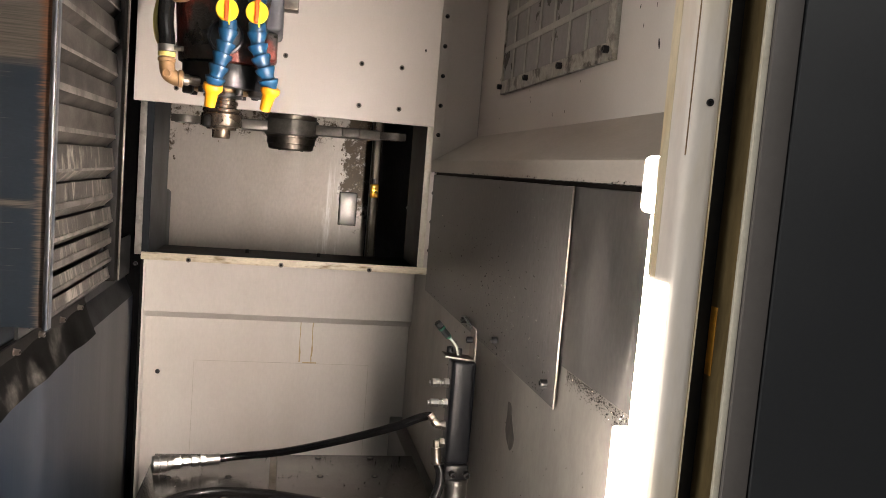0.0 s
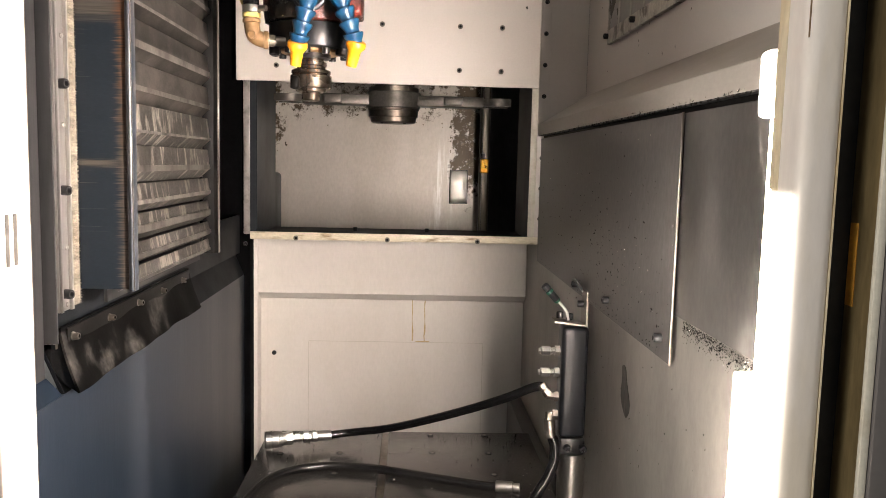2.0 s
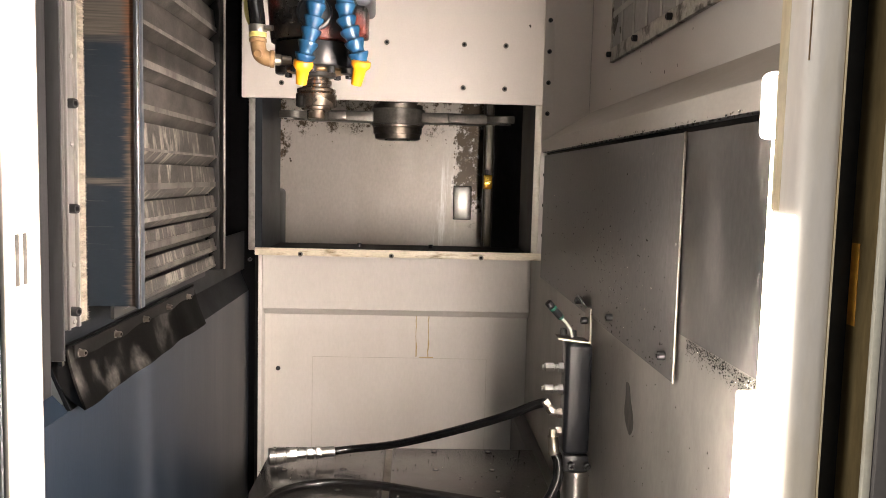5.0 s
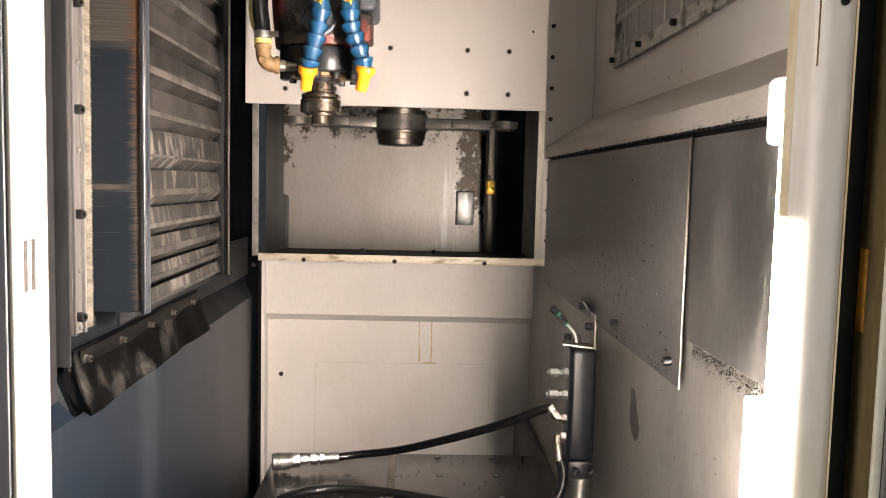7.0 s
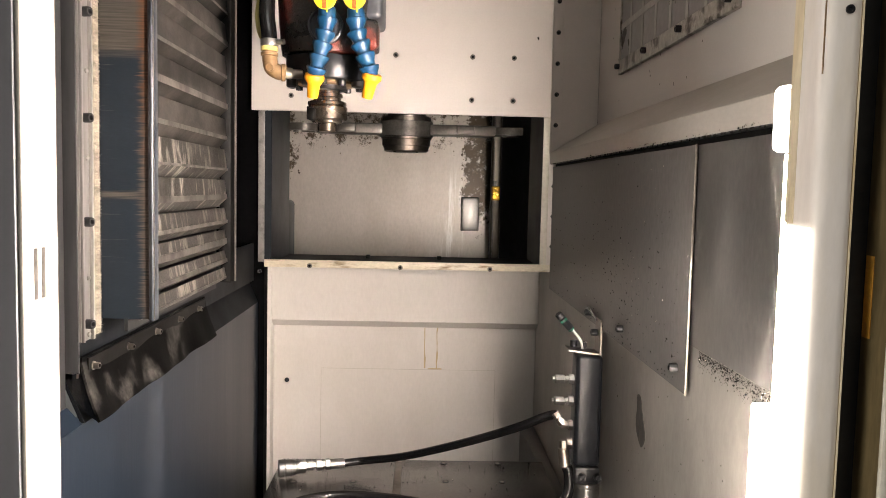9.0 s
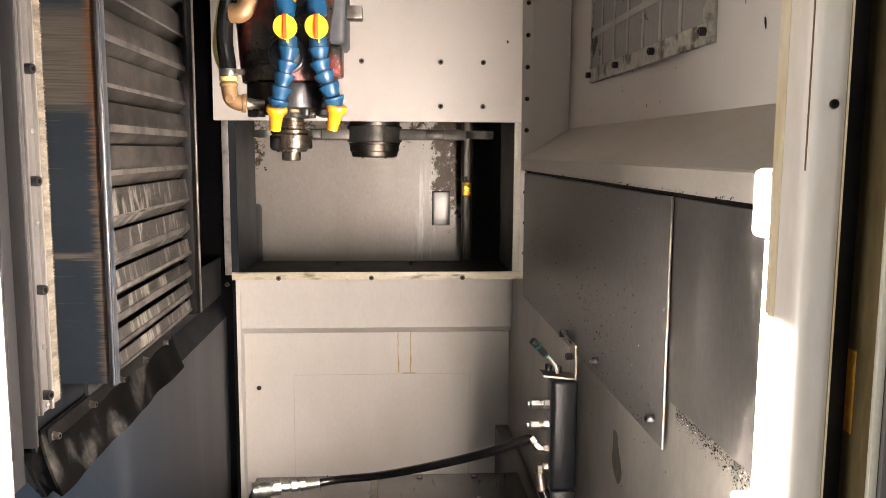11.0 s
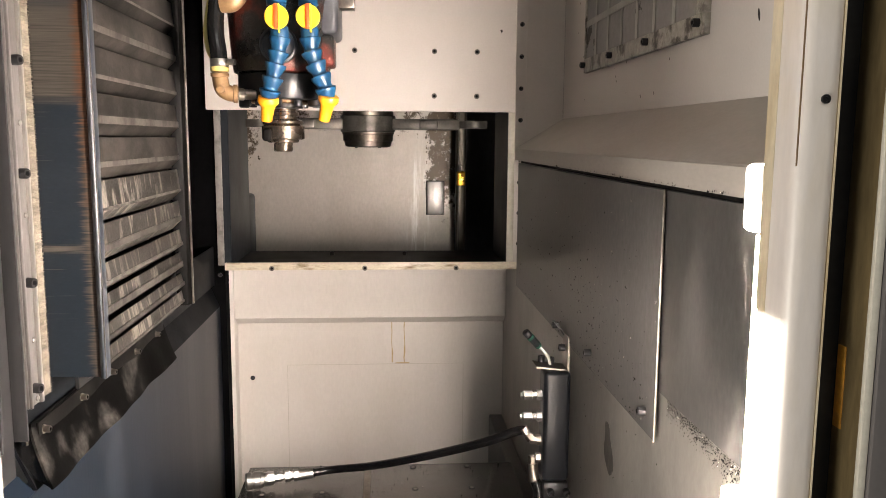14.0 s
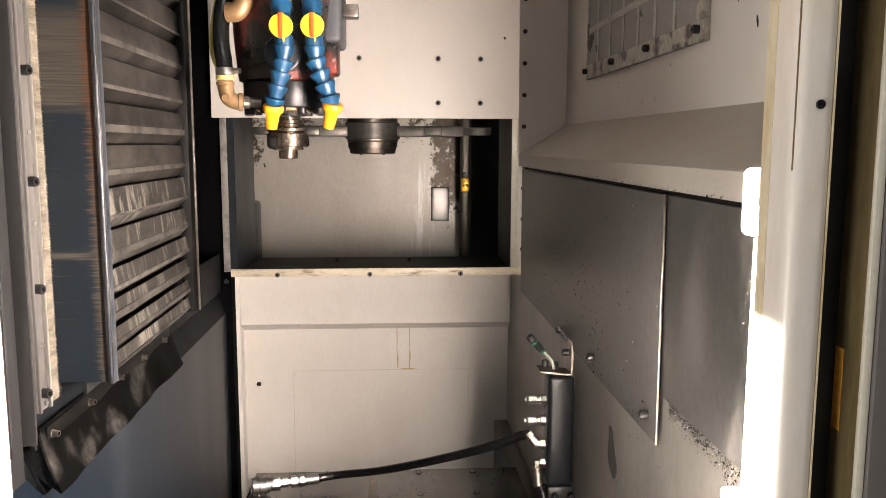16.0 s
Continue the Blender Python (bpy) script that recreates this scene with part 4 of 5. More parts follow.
# rubber flap
flap = thing("rubber_flap", (-0.35, 1.05, 1.20), "curled dusty black rubber flap held by a screwed strip", "flap")
FY0, FY1 = 0.815, 1.338


def flap_bm():
    bm = bmesh.new()
    ny, nz = 56, 9
    rows = []
    for i in range(ny + 1):
        u = i / ny
        y = FY0 + (FY1 - FY0) * u
        wave = 0.0022 * math.sin(u * 15 + 0.6) * (0.4 + u) + 0.0010 * math.sin(u * 33)
        col = []
        for j in range(nz + 1):
            v = j / nz
            zz = 1.2795 - (0.0745 - 0.004 * u + 0.0006 * math.sin(u * 22)) * v
            col.append(bm.verts.new((-0.3555 + 0.022 * v ** 1.4 + wave * v, y - 0.004 * v, zz)))
        rows.append(col)
    for a, b in zip(rows, rows[1:]):
        for j in range(nz):
            bm.faces.new((a[j], a[j + 1], b[j + 1], b[j]))
    bmesh.ops.recalc_face_normals(bm, faces=bm.faces)
    bmesh.ops.solidify(bm, geom=bm.faces[:], thickness=0.003)
    return bm


under("sheet", flap_bm(), FLAP_RUBBER, flap)
under("near_end", extrude_bm([(-0.374, 1.279), (-0.3555, 1.279), (-0.350, 1.25), (-0.3345, 1.204), (-0.352, 1.217), (-0.372, 1.248)], 0.003, "y", 0.8155), RUBBER, flap, "folded black end of the flap")
under("clamp_strip", box_bm(-0.3520, -0.3488, 0.826, 1.330, 1.2475, 1.2775, 0.001), OILY_SHADE_DARK, flap, "dark steel clamping strip")
for y in (0.838, 0.951, 1.062, 1.171, 1.281):
    washer = under("washer", lathe_bm([(0.0052, 0), (0.0052, 0.0012)], (-0.3488, y, 1.266), (1, -0.1, 0), 18), SCREW_METAL, flap)
    screw(SCREW_FLAP, (-0.3478, y, 1.266), (1, -0.1, 0), washer)

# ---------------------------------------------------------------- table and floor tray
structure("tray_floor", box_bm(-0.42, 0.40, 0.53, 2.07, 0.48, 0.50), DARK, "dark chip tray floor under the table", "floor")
structure("front_sill", box_bm(-0.3, 0.335, 0.53, 0.57, 0.0, 0.70), PAINT_DOOR, "dark machine front under the door", "panel")
table = thing("machine_table", (0.03, 1.35, 0.50), "ground steel machine table with grooves, holes and stray chips", "table")
TX0, TX1, TY0, TY1, TZ = -0.257, 0.313, 1.02, 1.612, 0.887
under("pedestal", box_bm(-0.14, 0.2, 1.12, 1.52, 0.50, 0.765), STEEL_DULL, table)
under("top_left", box_bm(TX0, -0.0095, TY0, TY1, 0.765, TZ, 0.002), TABLE_TOP, table)
under("top_right", box_bm(0.0045, TX1, TY0, TY1, 0.765, TZ, 0.002), TABLE_TOP, table)
under("groove_floor", box_bm(-0.0095, 0.0045, TY0 + 0.002, TY1 - 0.002, 0.775, TZ - 0.003), STEEL_DULL, table)
for x, y in ((0.095, 1.594), (0.213, 1.595), (-0.211, 1.474), (-0.092, 1.479), (0.096, 1.485), (0.212, 1.486), (-0.093, 1.372), (0.096, 1.372), (0.212, 1.372), (-0.211, 1.37)):
    under("hole_rim", lathe_bm([(0.0068, 0), (0.0068, 0.0004)], (x, y, TZ), segments=18), BLACK, table, "dark tapped hole")
    under("plug", lathe_bm([(0.0042, 0), (0.0042, 0.0008)], (x, y, TZ), segments=14), STEEL_DULL, table)
structure("tray_block", box_bm(0.318, 0.3545, 0.95, 2.04, 0.5, 0.845, 0.004), PLATE, "dark oily side block beside the table", "panel")


def chips_bm(n, place, size, seed):
    r = random.Random(seed)
    bm = bmesh.new()
    for _ in range(n):
        c, axis = place(r)
        s = size * r.uniform(0.4, 1.4)
        pts = [Vector((r.uniform(-1, 1), r.uniform(-1, 1), r.uniform(-1, 1))) * s for _ in range(4)]
        for p in pts:
            p -= Vector(axis) * min(0.0, p.dot(Vector(axis)))
        vs = [bm.verts.new(Vector(c) + p) for p in pts]
        for f in ((0, 1, 2), (0, 2, 3), (0, 3, 1), (1, 3, 2)):
            bm.faces.new([vs[i] for i in f])
    return bm


tagged(mesh_object("table_chips", chips_bm(420, lambda r: ((r.uniform(TX0, TX1), r.uniform(1.15, TY1), TZ), (0, 0, 1)), 0.0019, 3), CHIP), "small bright metal chips scattered on the table", "chips", kind="stuff")
tagged(mesh_object("plate_chips", chips_bm(170, lambda r: ((PX - 0.0002, r.uniform(0.81, 1.7), r.uniform(1.26, 1.535)), (-1, 0, 0)), 0.0013, 5), CHIP), "tiny bright chips stuck to the dark plate", "chips", kind="stuff")
tagged(mesh_object("plate_specks", chips_bm(320, lambda r: ((PX - 0.0002, min(1.75, max(0.82, 1.08 + r.gauss(0, 0.10) if r.random() < 0.5 else r.uniform(0.85, 1.75))), min(1.535, max(1.255, r.gauss(1.34, 0.07)))), (-1, 0, 0)), 0.0017, 9), DIRT), "dark specks of swarf on the oily plate", "swarf", kind="stuff")
tagged(mesh_object("wall_specks", chips_bm(130, lambda r: ((PX + 0.0078, r.uniform(0.64, 1.5), r.uniform(0.92, 1.24)), (-1, 0, 0)), 0.0014, 10), DIRT), "dark specks of swarf on the oily wall", "swarf", kind="stuff")


tagged(mesh_object("lip_chips", chips_bm(90, lambda r: ((0.3390, r.uniform(0.60, 1.35), 1.5488 + r.uniform(-0.0012, 0.0012)), (-1, 0, 0)), 0.0016, 11), CHIP), "bright chips stuck along the ledge's lip", "chips", kind="stuff")


def pile(r):
    y = r.uniform(0.595, 0.785)
    drop = abs(r.gauss(0, 0.009)) + 0.002
    return (PX + 0.0065 + r.uniform(0, 0.0012), y, 1.308 - drop * (1.0 if y > 0.66 else 1.3)), (-1, 0, 0)


tagged(mesh_object("caught_chips", chips_bm(700, pile, 0.0012, 6), DIRT), "clump of dark swarf caught under the plate", "swarf", kind="stuff")
tagged(mesh_object("caught_bright_chips", chips_bm(260, pile, 0.0012, 7), CHIP), "bright chips caught under the plate", "chips", kind="stuff")
outline = [(1.012 + 0.020 * math.sin(a) * (1 + 0.3 * math.cos(a * 3)) + 0.010 * math.cos(a), 1.158 + 0.036 * math.cos(a)) for a in np.linspace(0, 2 * math.pi, 24)[:-1]]
tagged(mesh_object("oil_smear", extrude_bm(outline, 0.0006, "x", PX + 0.0074), SMEAR), "dark oily smear on the side wall", "stain", kind="structure")

# ---------------------------------------------------------------- upright manifold with its hoses
MX, MY = 0.330, 1.165
man = thing("manifold", (MX, MY, 0.905), "black upright hydraulic manifold on a steel base with fittings", "manifold")
under("tube", joined(box_bm(MX - 0.021, MX + 0.021, MY - 0.021, MY + 0.021, 1.058, 1.236, 0.007, 4)), BLACK_TUBE, man)
under("joint_block", box_bm(MX - 0.019, MX + 0.021, MY - 0.022, MY + 0.02, 1.030, 1.0575, 0.004), BLACK, man, "black bolted joint")
screw(SCREW_BIG, (MX - 0.008, MY - 0.022, 1.043), (0, -1, 0), man)
screw(SCREW_BIG, (MX + 0.017, MY - 0.022, 1.043), (0, -1, 0), man)
under("base", lathe_bm([(0.0215, 0), (0.0215, 0.117), (0.0225, 0.118), (0.0225, 0.124), (0.018, 0.1245)], (MX + 0.004, MY, 0.905), segments=40), STEEL, man, "satin steel base")
under("bracket", joined(extrude_bm([(MX - 0.033, 1.2435), (MX + 0.016, 1.2375), (MX + 0.016, 1.290), (MX + 0.019, 1.290), (MX + 0.019, 1.2345), (MX - 0.033, 1.2405)], 0.036, "y", MY - 0.012)), STEEL_DULL, man, "bent steel bracket")
under("bracket_wing", extrude_bm([(MX + 0.016, 1.284), (MX + 0.019, 1.284), (MX + 0.004, 1.306), (MX + 0.001, 1.306)], 0.02, "y", MY + 0.016), BLACK, man)
for x, y, z in ((MX - 0.006, MY + 0.008, 1.2425), (MX - 0.020, MY + 0.016, 1.2435)):
    screw(SCREW_BIG, (x, y, z), (0, 0, 1), man)
for x, y, z in ((MX + 0.0155, MY + 0.008, 1.268), (MX + 0.0155, MY + 0.06, 1.292)):
    screw(SCREW_BIG, (x, y, z), (-1, 0, 0), man)


def fitting(z, name="fitting"):
    """A capped hexagon fitting that sticks out of the manifold's side."""
    x = MX - 0.021
    body = part(name, joined(
        lathe_bm([(0.0085, 0), (0.0085, 0.008), (0.0055, 0.0085), (0.0055, 0.012)], (x, MY, z), (-1, 0, 0), 6),
        lathe_bm([(0.0045, 0.011), (0.0045, 0.015)], (x, MY, z), (-1, 0, 0), 16),
        lathe_bm([(0.0062, 0.0145), (0.0075, 0.016), (0.0075, 0.0285), (0.0062, 0.030), (0.004, 0.031), (0.004, 0.034)], (x, MY, z), (-1, 0, 0), 6)), STEEL, man, "chrome capped fitting")
    body.location = -man.location
    return body


for z in (1.194, 1.159):
    fitting(z)
elbow = part("hose_elbow", joined(
    lathe_bm([(0.0085, 0), (0.0085, 0.007)], (MX - 0.021, MY, 1.120), (-1, 0, 0), 6),
    lathe_bm([(0.0065, 0), (0.0065, 0.012)], (MX - 0.027, MY, 1.120), (-1, 0, 0.1), 6),
    lathe_bm([(0.0075, 0), (0.0075, 0.008), (0.0062, 0.009), (0.0062, 0.012), (0.0078, 0.013), (0.0078, 0.021)], (MX - 0.036, MY, 1.1215), (-0.55, 0.2, 0.7), 6)), STEEL_DULL, man, "dull angled hose joint")
elbow.location = -man.location
lower = part("lower_elbow", joined(
    lathe_bm([(0.0085, 0), (0.0085, 0.008), (0.005, 0.009), (0.005, 0.014)], (MX - 0.021, MY, 1.090), (-1, 0, 0), 6),
    lathe_bm([(0.006, 0), (0.006, 0.012)], (MX - 0.034, MY, 1.094), (0, 0, -1), 6),
    lathe_bm([(0.0085, 0), (0.0088, 0.002), (0.0088, 0.026), (0.0095, 0.027), (0.0095, 0.030)], (MX - 0.034, MY, 1.082), (0.12, 0, -1), 20)), STEEL_DULL, man, "steel crimped elbow")
lower.location = -man.location

wire = thing("sensor_lead", (0.30, 1.16, 1.245), "sensor plug with a green ring on a short white lead", "cable")
under("lead", tube_bm([(0.321, 1.165, 1.243), (0.316, 1.16, 1.258), (0.306, 1.155, 1.270), (0.300, 1.152, 1.276)], 0.0022, 10), WHITE_WIRE, wire)
d = (-0.024, -0.004, 0.026)
under("plug", lathe_bm([(0.0042, 0), (0.0056, 0.002), (0.0056, 0.004)], (0.301, 1.153, 1.2745), d, 16), GREEN, wire, "green plug ring")
under("plug_body", lathe_bm([(0.0052, 0), (0.0058, 0.001), (0.0058, 0.019), (0.005, 0.020)], (0.2985, 1.1525, 1.2775), d, 16), BLACK, wire)
under("plug_ring", lathe_bm([(0.0062, 0), (0.0062, 0.004)], (0.288, 1.151, 1.289), d, 16), GREEN, wire, "green plug ring")
under("cap", lathe_bm([(0.0050, 0), (0.0060, 0.001), (0.0060, 0.009), (0.0046, 0.010)], (0.284, 1.150, 1.2935), d, 16), BLACK, wire)


def settle(ob, old, new_base, size):
    """Stands a thing that was drawn about old on new_base, scaled to fit the camera's view."""
    ob.location = Vector(new_base) + (ob.location - Vector(old)) * size
    ob.scale = (size, size, size)


for ob in (man, wire):
    settle(ob, (0.330, 1.165, 0.905), (0.3275, 1.250, 0.845), 1.09)

hose = thing("hydraulic_hose", (-0.1, 1.5, TZ), "black rubber hydraulic hose with steel quick coupling", "hose", "hydraulic hoses")
HA, HB = Vector((-0.246, 1.497, TZ + 0.0185)), Vector((-0.115, 1.528, TZ + 0.0205))
HW = HB - HA
under("hose", tube_bm([tuple(HB - HW * 0.03), (-0.070, 1.533, 0.912), (0.005, 1.49, 0.936), (0.085, 1.42, 0.978), (0.165, 1.345, 1.026), (0.222, 1.29, 1.064), (0.256, 1.268, 1.086), (0.272, 1.258, 1.094), (0.281, 1.254, 1.093)], 0.0080, 16, 10), RUBBER, hose)
under("coupling", lathe_bm([(0.0155, 0), (0.0175, 0.002), (0.0175, 0.011), (0.0162, 0.012), (0.0162, 0.015), (0.0175, 0.016), (0.0175, 0.028), (0.0160, 0.029), (0.0160, 0.035), (0.013, 0.036), (0.013, 0.043)], HA, HW, 32), STEEL, hose, "knurled steel quick coupling")
under("coupling_nut", lathe_bm([(0.0145, 0.043), (0.0145, 0.056), (0.0085, 0.057), (0.0085, 0.062)], HA, HW, 6), STEEL, hose)
under("adapter", lathe_bm([(0.010, 0.062), (0.010, 0.071), (0.007, 0.072), (0.007, 0.077), (0.0125, 0.078), (0.0125, 0.089), (0.0085, 0.090), (0.0085, 0.095), (0.0125, 0.096), (0.0125, 0.105)], HA, HW, 6), STEEL, hose)
under("ferrule", lathe_bm([(0.009, 0.105), (0.0108, 0.106), (0.0108, 0.134), (0.010, 0.135)], HA, HW, 24), STEEL, hose, "crimped steel ferrule")

hose_b = thing("hydraulic_hose", (0.0, 1.35, TZ), "black rubber hydraulic hose arching across the table", "hose", "hydraulic hoses")
HZ = TZ + 0.0084
under("hose", tube_bm([(-0.245, 1.13, HZ), (-0.229, 1.245, HZ), (-0.196, 1.34, HZ), (-0.122, 1.385, HZ), (-0.024, 1.378, HZ), (0.084, 1.338, HZ), (0.172, 1.305, HZ), (0.208, 1.292, HZ + 0.001)], 0.0084, 16, 10), RUBBER, hose_b)
under("ferrule", lathe_bm([(0.009, 0), (0.0105, 0.001), (0.0105, 0.030), (0.008, 0.032), (0.008, 0.043)], (0.206, 1.2925, HZ + 0.002), (1, -0.2, 0.02), 24), STEEL, hose_b, "steel ferrule")
hose_c = thing("hydraulic_hose", (0.29, 1.24, TZ), "short black rubber hose dropping from the manifold", "hose", "hydraulic hoses")
under("hose", tube_bm([(0.296, 1.2425, 1.008), (0.301, 1.240, 0.992), (0.299, 1.235, 0.966), (0.287, 1.228, 0.940), (0.270, 1.222, 0.915), (0.258, 1.205, HZ + 0.003), (0.258, 1.165, HZ)], 0.0092, 16, 10), RUBBER, hose_c)

# ---------------------------------------------------------------- spindle head
SX, SY = -0.092, 1.19
head = thing("spindle_head", (SX, SY, 1.64), "oily black and red cast spindle head with a dark nose ring", "spindle head")
under("nose_ring", lathe_bm([(0.058, 0), (0.0625, 0.0015), (0.0635, 0.003), (0.0635, 0.036), (0.0625, 0.037)], (SX, SY, 1.648), segments=64), BLACK_TUBE, head, "polished dark nose ring")
under("nose_face", lathe_bm([(0.044, 0), (0.046, 0.001), (0.046, 0.0045)], (SX, SY, 1.6435), segments=48), BRASS, head, "yellowed nose seal")
under("nose_lip", lathe_bm([(0.024, 0), (0.030, 0.001), (0.030, 0.008)], (SX, SY, 1.636), segments=40), BLACK, head)


def casting_bm():
    """A rounded tapering body, a little wider above, with an uneven skin."""
    bm = bmesh.new()
    n = 72
    rings = []
    for r, z, sq in ((0.062, 1.685, 0), (0.070, 1.688, 0), (0.072, 1.70, 0.0), (0.074, 1.73, 0.0), (0.077, 1.77, 0.05), (0.081, 1.80, 0.1), (0.086, 1.86, 0.2), (0.090, 1.95, 0.25), (0.092, 2.40, 0.25)):
        ring = []
        for i in range(n):
            a = 2 * math.pi * i / n
            c, s = math.cos(a), math.sin(a)
            rr = r * (1 - sq + sq / max(abs(c), abs(s)))
            p = Vector((SX + rr * c, SY + 0.004 + rr * s, z))
            rr += 0.0012 * noise.noise(p * 60)
            ring.append(bm.verts.new((SX + rr * c, SY + 0.004 + rr * s, z)))
        rings.append(ring)
    for a, b in zip(rings, rings[1:]):
        for i in range(n):
            bm.faces.new((a[i], a[(i + 1) % n], b[(i + 1) % n], b[i]))
    bm.faces.new(rings[0][::-1])
    bm.faces.new(rings[-1])
    bmesh.ops.recalc_face_normals(bm, faces=bm.faces)
    return bm


under("casting", casting_bm(), CASTING, head, "chipped red and black casting")
under("side_rib", box_bm(-0.036, -0.006, 1.15, 1.27, 1.742, 2.40, 0.008, 3), CASTING_EDGE, head, "dark grey side of the casting")
under("side_block", box_bm(-0.032, -0.0125, 1.150, 1.21, 1.697, 1.740, 0.005, 3), CASTING, head, "chipped red block")
under("side_lug", box_bm(-0.006, 0.017, 1.17, 1.20, 1.781, 1.80, 0.002), STEEL_DULL, head, "small steel lug")
under("front_boss", lathe_bm([(0.026, 0), (0.026, 0.010), (0.023, 0.012), (0.022, 0.008)], (SX + 0.005, SY - 0.066, 1.722), (0, -1, 0), 32), CASTING_EDGE, head, "round cast boss")
for a in range(0, 360, 30):
    screw(SCREW_BLACK, (SX + 0.055 * math.cos(radians(a)), SY + 0.055 * math.sin(radians(a)), 1.648), (0, 0, -1), head)
under("lower_stub", lathe_bm([(0.008, 0), (0.008, 0.010), (0.006, 0.012)], (SX - 0.05, SY - 0.035, 1.648), (0, 0, -1), 14), BLACK, head)
under("lower_stub", lathe_bm([(0.010, 0), (0.010, 0.008), (0.006, 0.010)], (SX + 0.05, SY - 0.03, 1.648), (0, 0, -1), 14), BLACK, head)

holder = thing("tool_holder", (SX, SY, 1.574), "worn steel tool holder with a notched flange in the spindle", "tool holder")
under("collar", lathe_bm([(0.0215, 0), (0.0235, 0.002), (0.0235, 0.006), (0.0215, 0.007), (0.0215, 0.012), (0.024, 0.013), (0.024, 0.018), (0.020, 0.019), (0.020, 0.024)], (SX, SY, 1.613), segments=40), HOLDER, holder, "stepped steel collar")
under("gauge_ring", lathe_bm([(0.028, 0), (0.030, 0.002), (0.030, 0.006), (0.026, 0.008)], (SX, SY, 1.6125), segments=40), HOLDER, holder)
under("flange", lathe_bm([(0.0295, 0), (0.0315, 0.0015), (0.0315, 0.0195), (0.030, 0.021), (0.0265, 0.022)], (SX, SY, 1.591), segments=56), HOLDER, holder, "wide flange")
under("drive_notch", box_bm(SX - 0.0265, SX - 0.0135, SY - 0.0345, SY - 0.015, 1.588, 1.608, 0.005, 4), OILY_SHADE_DARK, holder, "dark drive notch")
under("lower_step", lathe_bm([(0.0205, 0), (0.023, 0.001), (0.023, 0.0045), (0.0205, 0.005)], (SX, SY, 1.586), segments=40), HOLDER, holder)
under("nose", lathe_bm([(0.0125, 0), (0.014, 0.0015), (0.014, 0.013)], (SX, SY, 1.573), segments=32), HOLDER, holder, "short steel nose")


def bead_bm(a, b, r):
    """One link of a jointed coolant hose: a ball end, a waist and a flared socket."""
    w = Vector(b) - Vector(a)
    n = w.length
    return lathe_bm([(r * 0.60, -0.12 * n), (r * 0.72, -0.06 * n), (r * 0.68, 0.0), (r * 0.68, 0.10 * n), (r * 0.74, 0.30 * n), (r * 0.88, 0.52 * n), (r * 0.99, 0.70 * n), (r * 1.03, 0.82 * n), (r * 1.03, 0.93 * n), (r * 1.00, 0.96 * n), (r * 0.90, 0.97 * n)], a, w, 28)


def coolant_hose(points, tip, label):
    """A jointed hose that hangs from a valve; points run from the valve down to the nozzle."""
    ob = thing("coolant_hose", points[0], label, "coolant hose", "coolant hoses")
    top = Vector(points[0])
    p = [Vector(q) for q in points]
    line = smooth_path(points[1:], 12)
    total = sum((b - a).length for a, b in zip(line, line[1:]))
    count = 5
    marks, run, nxt = [line[0]], 0.0, total / count
    for a, b in zip(line, line[1:]):
        run += (b - a).length
        if run >= nxt - 1e-6:
            marks.append(b)
            nxt += total / count
    if len(marks) <= count:
        marks.append(line[-1])
    for a, b in zip(marks, marks[1:]):
        under("link", bead_bm(b, a, 0.0142), BLUE, ob)
    end = marks[-1]
    w = (Vector(tip) - end)
    n = w.length
    under("nozzle", lathe_bm([(0.0115, -0.006), (0.0138, -0.005), (0.0146, -0.001), (0.0142, 0.003), (0.0118, 0.006), (0.0096, 0.009), (0.0088, n * 0.6), (0.0078, n), (0.0055, n), (0.005, n - 0.004)], end, w, 28), ORANGE, ob, "orange tapered nozzle")
    under("valve_body", lathe_bm([(0.0105, -0.005), (0.0125, 0.0), (0.0125, 0.012), (0.010, 0.014), (0.010, 0.040), (0.0135, 0.042), (0.0135, 0.075)], p[1], p[0] - p[1], 24), BLUE, ob)
    v = p[0]
    knob = under("valve_knob", lathe_bm([(0.0150, 0), (0.0162, 0.0015), (0.0162, 0.007), (0.0150, 0.009)], v + Vector((0, -0.012, 0)), (0, -1, 0), 36), YELLOW, ob, "yellow round valve knob")
    under("knob_handle", joined(box_bm(v.x - 0.0028, v.x + 0.0028, v.y - 0.0245, v.y - 0.0212, v.z - 0.0165, v.z + 0.0165, 0.0012)), RED_MARK, knob, "red handle bar")
    under("handle_edge", box_bm(v.x + 0.0028, v.x + 0.0052, v.y - 0.0245, v.y - 0.0212, v.z - 0.022, v.z + 0.0165, 0.001), YELLOW, knob)
    under("upper_link", lathe_bm([(0.010, 0), (0.0105, 0.006), (0.0135, 0.018), (0.0135, 0.022), (0.0115, 0.024)], v + Vector((0, 0.002, 0.012)), (0, 0.05, 1), 24), BLUE, ob)
    under("collar", lathe_bm([(0.0125, 0), (0.0135, 0.001), (0.0135, 0.012)], v + Vector((0, 0.0035, 0.037)), (0, 0.05, 1), 24), ORANGE, ob)
    under("pipe", tube_bm([v + Vector((0, 0.004, 0.045)), v + Vector((0, 0.02, 0.10)), v + Vector((0, 0.05, 0.16))], 0.010, 16), BLUE, ob)
    return ob


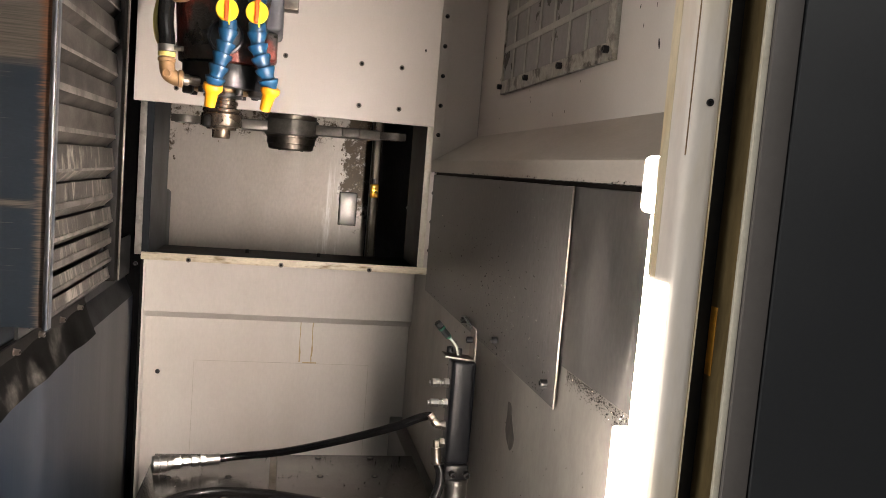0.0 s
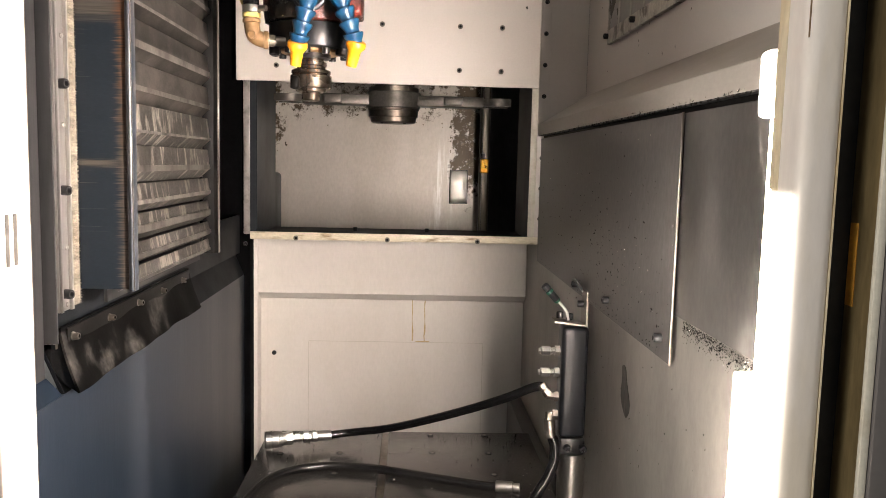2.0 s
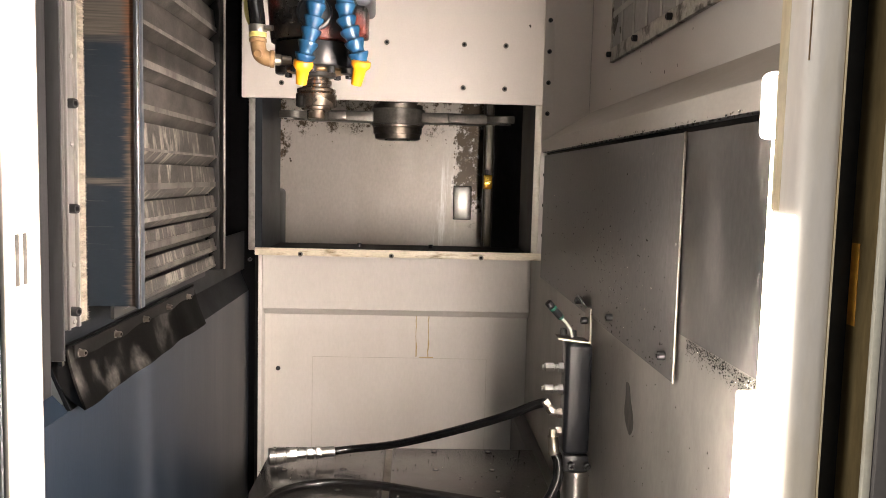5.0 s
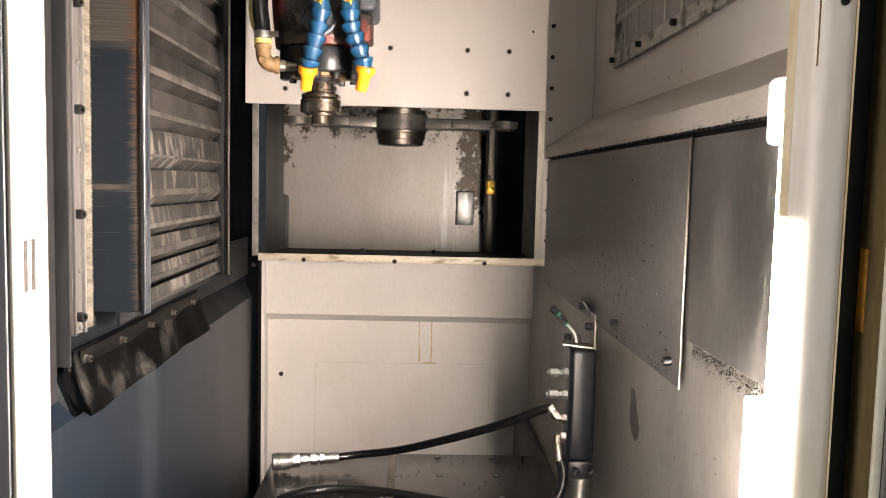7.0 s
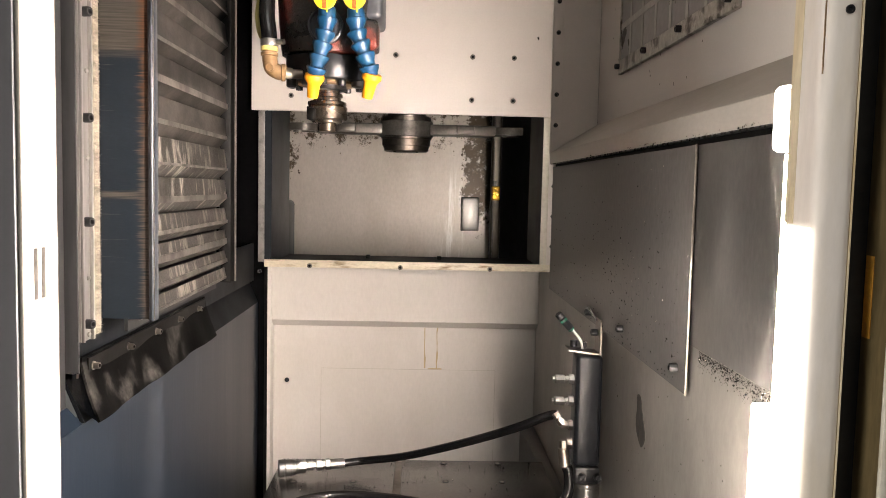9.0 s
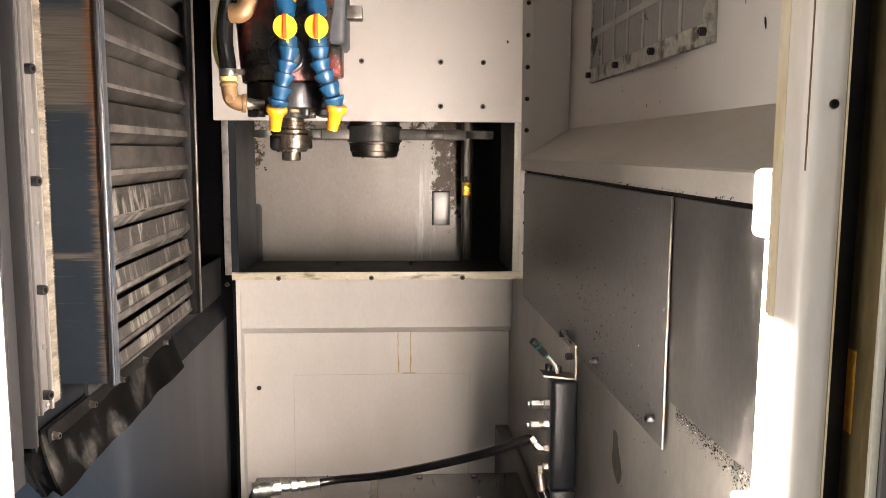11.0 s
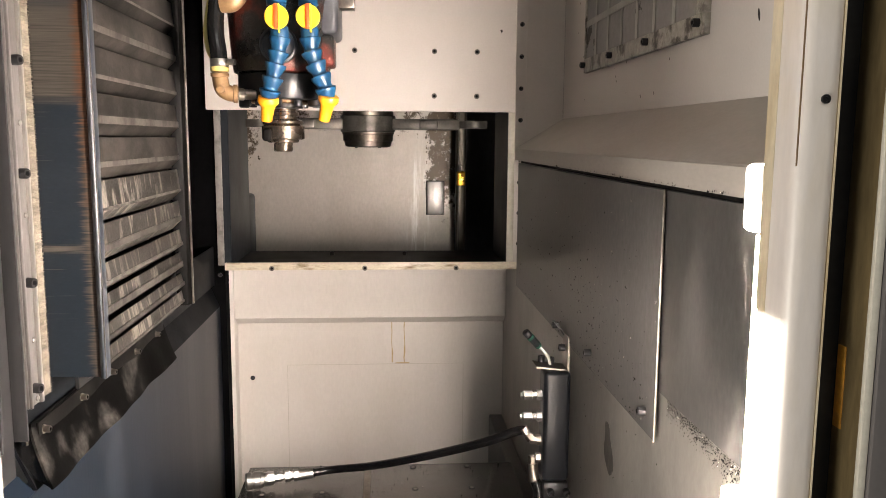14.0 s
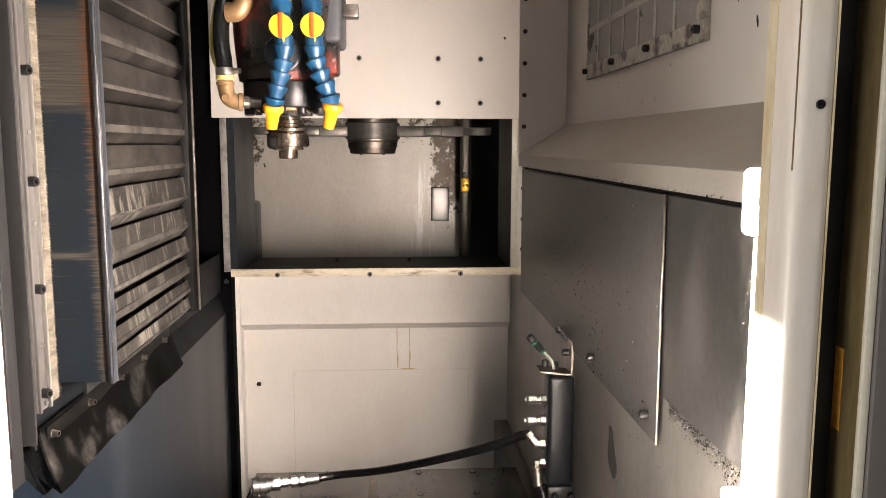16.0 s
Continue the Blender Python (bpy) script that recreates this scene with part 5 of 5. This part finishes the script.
HY = 1.095
hose_l = coolant_hose([(-0.084, HY, 1.754), (-0.082, HY, 1.730), (-0.085, HY, 1.707), (-0.091, HY, 1.682), (-0.096, HY, 1.661), (-0.100, HY + 0.003, 1.644)], (-0.104, HY + 0.012, 1.617), "straight blue jointed coolant hose with an orange nozzle")
hose_r = coolant_hose([(-0.042, HY, 1.755), (-0.041, HY, 1.730), (-0.039, HY, 1.708), (-0.031, HY, 1.687), (-0.022, HY, 1.665), (-0.0175, HY + 0.003, 1.647)], (-0.0245, HY + 0.012, 1.618), "blue jointed coolant hose bent outwards with an orange nozzle")

air = thing("air_hose", (-0.168, 1.13, 1.66), "black rubber hose with a steel clamp and brass elbow", "hose")
under("hose", tube_bm([(-0.145, 1.15, 2.0), (-0.160, 1.14, 1.85), (-0.172, 1.13, 1.78), (-0.1745, 1.128, 1.74), (-0.171, 1.125, 1.712), (-0.170, 1.125, 1.692)], 0.0115, 18, 8), RUBBER, air)
clamp = under("clamp", lathe_bm([(0.0128, 0), (0.0132, 0.001), (0.0132, 0.009), (0.0128, 0.010)], (-0.170, 1.125, 1.692), (0, 0, 1), 28), STEEL, air, "steel hose clamp")
under("clamp_screw", lathe_bm([(0.004, 0), (0.004, 0.012)], (-0.158, 1.118, 1.697), (1, -0.3, 0), 10), STEEL, clamp)
under("collar", lathe_bm([(0.010, 0), (0.0115, 0.001), (0.0115, 0.008)], (-0.170, 1.125, 1.683), (0, 0, 1), 6), BRASS, air)
under("elbow", tube_bm([(-0.170, 1.125, 1.684), (-0.169, 1.125, 1.670), (-0.166, 1.126, 1.660), (-0.157, 1.128, 1.655), (-0.146, 1.130, 1.654)], 0.0112, 18, 6), BRASS, air, "brass elbow")
under("elbow_rim", lathe_bm([(0.0112, 0), (0.0128, 0.001), (0.0128, 0.005), (0.0112, 0.006)], (-0.170, 1.125, 1.677), (0, 0, 1), 24), BRASS, air)
under("elbow_boss", lathe_bm([(0.0062, 0), (0.0062, 0.0022), (0.0048, 0.0026), (0.0044, 0.0018)], (-0.1675, 1.1145, 1.6595), (0, -1, 0), 20), BRASS, air, "round cast boss")
under("elbow_collar", lathe_bm([(0.0112, 0), (0.0130, 0.001), (0.0130, 0.006), (0.0112, 0.007)], (-0.1535, 1.1287, 1.6545), (1, 0.2, 0), 24), BRASS, air)
under("hex_nut", lathe_bm([(0.0075, 0), (0.0085, 0.001), (0.0085, 0.008), (0.0075, 0.009)], (-0.1455, 1.1303, 1.6542), (1, 0.25, 0), 6), STEEL_DULL, air)
under("nipple", lathe_bm([(0.0085, 0), (0.0085, 0.008), (0.007, 0.009), (0.007, 0.025)], (-0.147, 1.13, 1.654), (1, 0.35, 0), 16), STEEL_DULL, air)
under("upper_elbow", tube_bm([(-0.139, 1.125, 1.86), (-0.139, 1.122, 1.81), (-0.141, 1.121, 1.790), (-0.150, 1.121, 1.779), (-0.164, 1.123, 1.778)], 0.0135, 18, 6), BRASS, air, "upper brass elbow")
under("yellow_ring", lathe_bm([(0.0118, 0), (0.0128, 0.001), (0.0128, 0.0065)], (-0.170, 1.125, 1.6845), (0, 0, 1), 24), CREAM_TUBE, air, "yellowed ring")
small = thing("plastic_tube", (-0.18, 1.14, 1.71), "yellowed thin plastic tube beside the black hose", "tube")
under("tube", tube_bm([(-0.165, 1.15, 1.95), (-0.177, 1.145, 1.83), (-0.186, 1.14, 1.77), (-0.190, 1.14, 1.74), (-0.187, 1.14, 1.715), (-0.178, 1.142, 1.698)], 0.0042, 12, 8), CREAM_TUBE, small)

for ob in (head, holder, hose_l, hose_r, air, small):
    settle(ob, (-0.092, 1.190, 1.573), (-0.1245, 1.240, 1.573), 1.06)

# roof over the machine
structure("machine_roof", box_bm(-0.5, 0.5, 0.50, 2.06, 2.45, 2.47), PAINT_GREY, "grey painted machine roof", "ceiling")
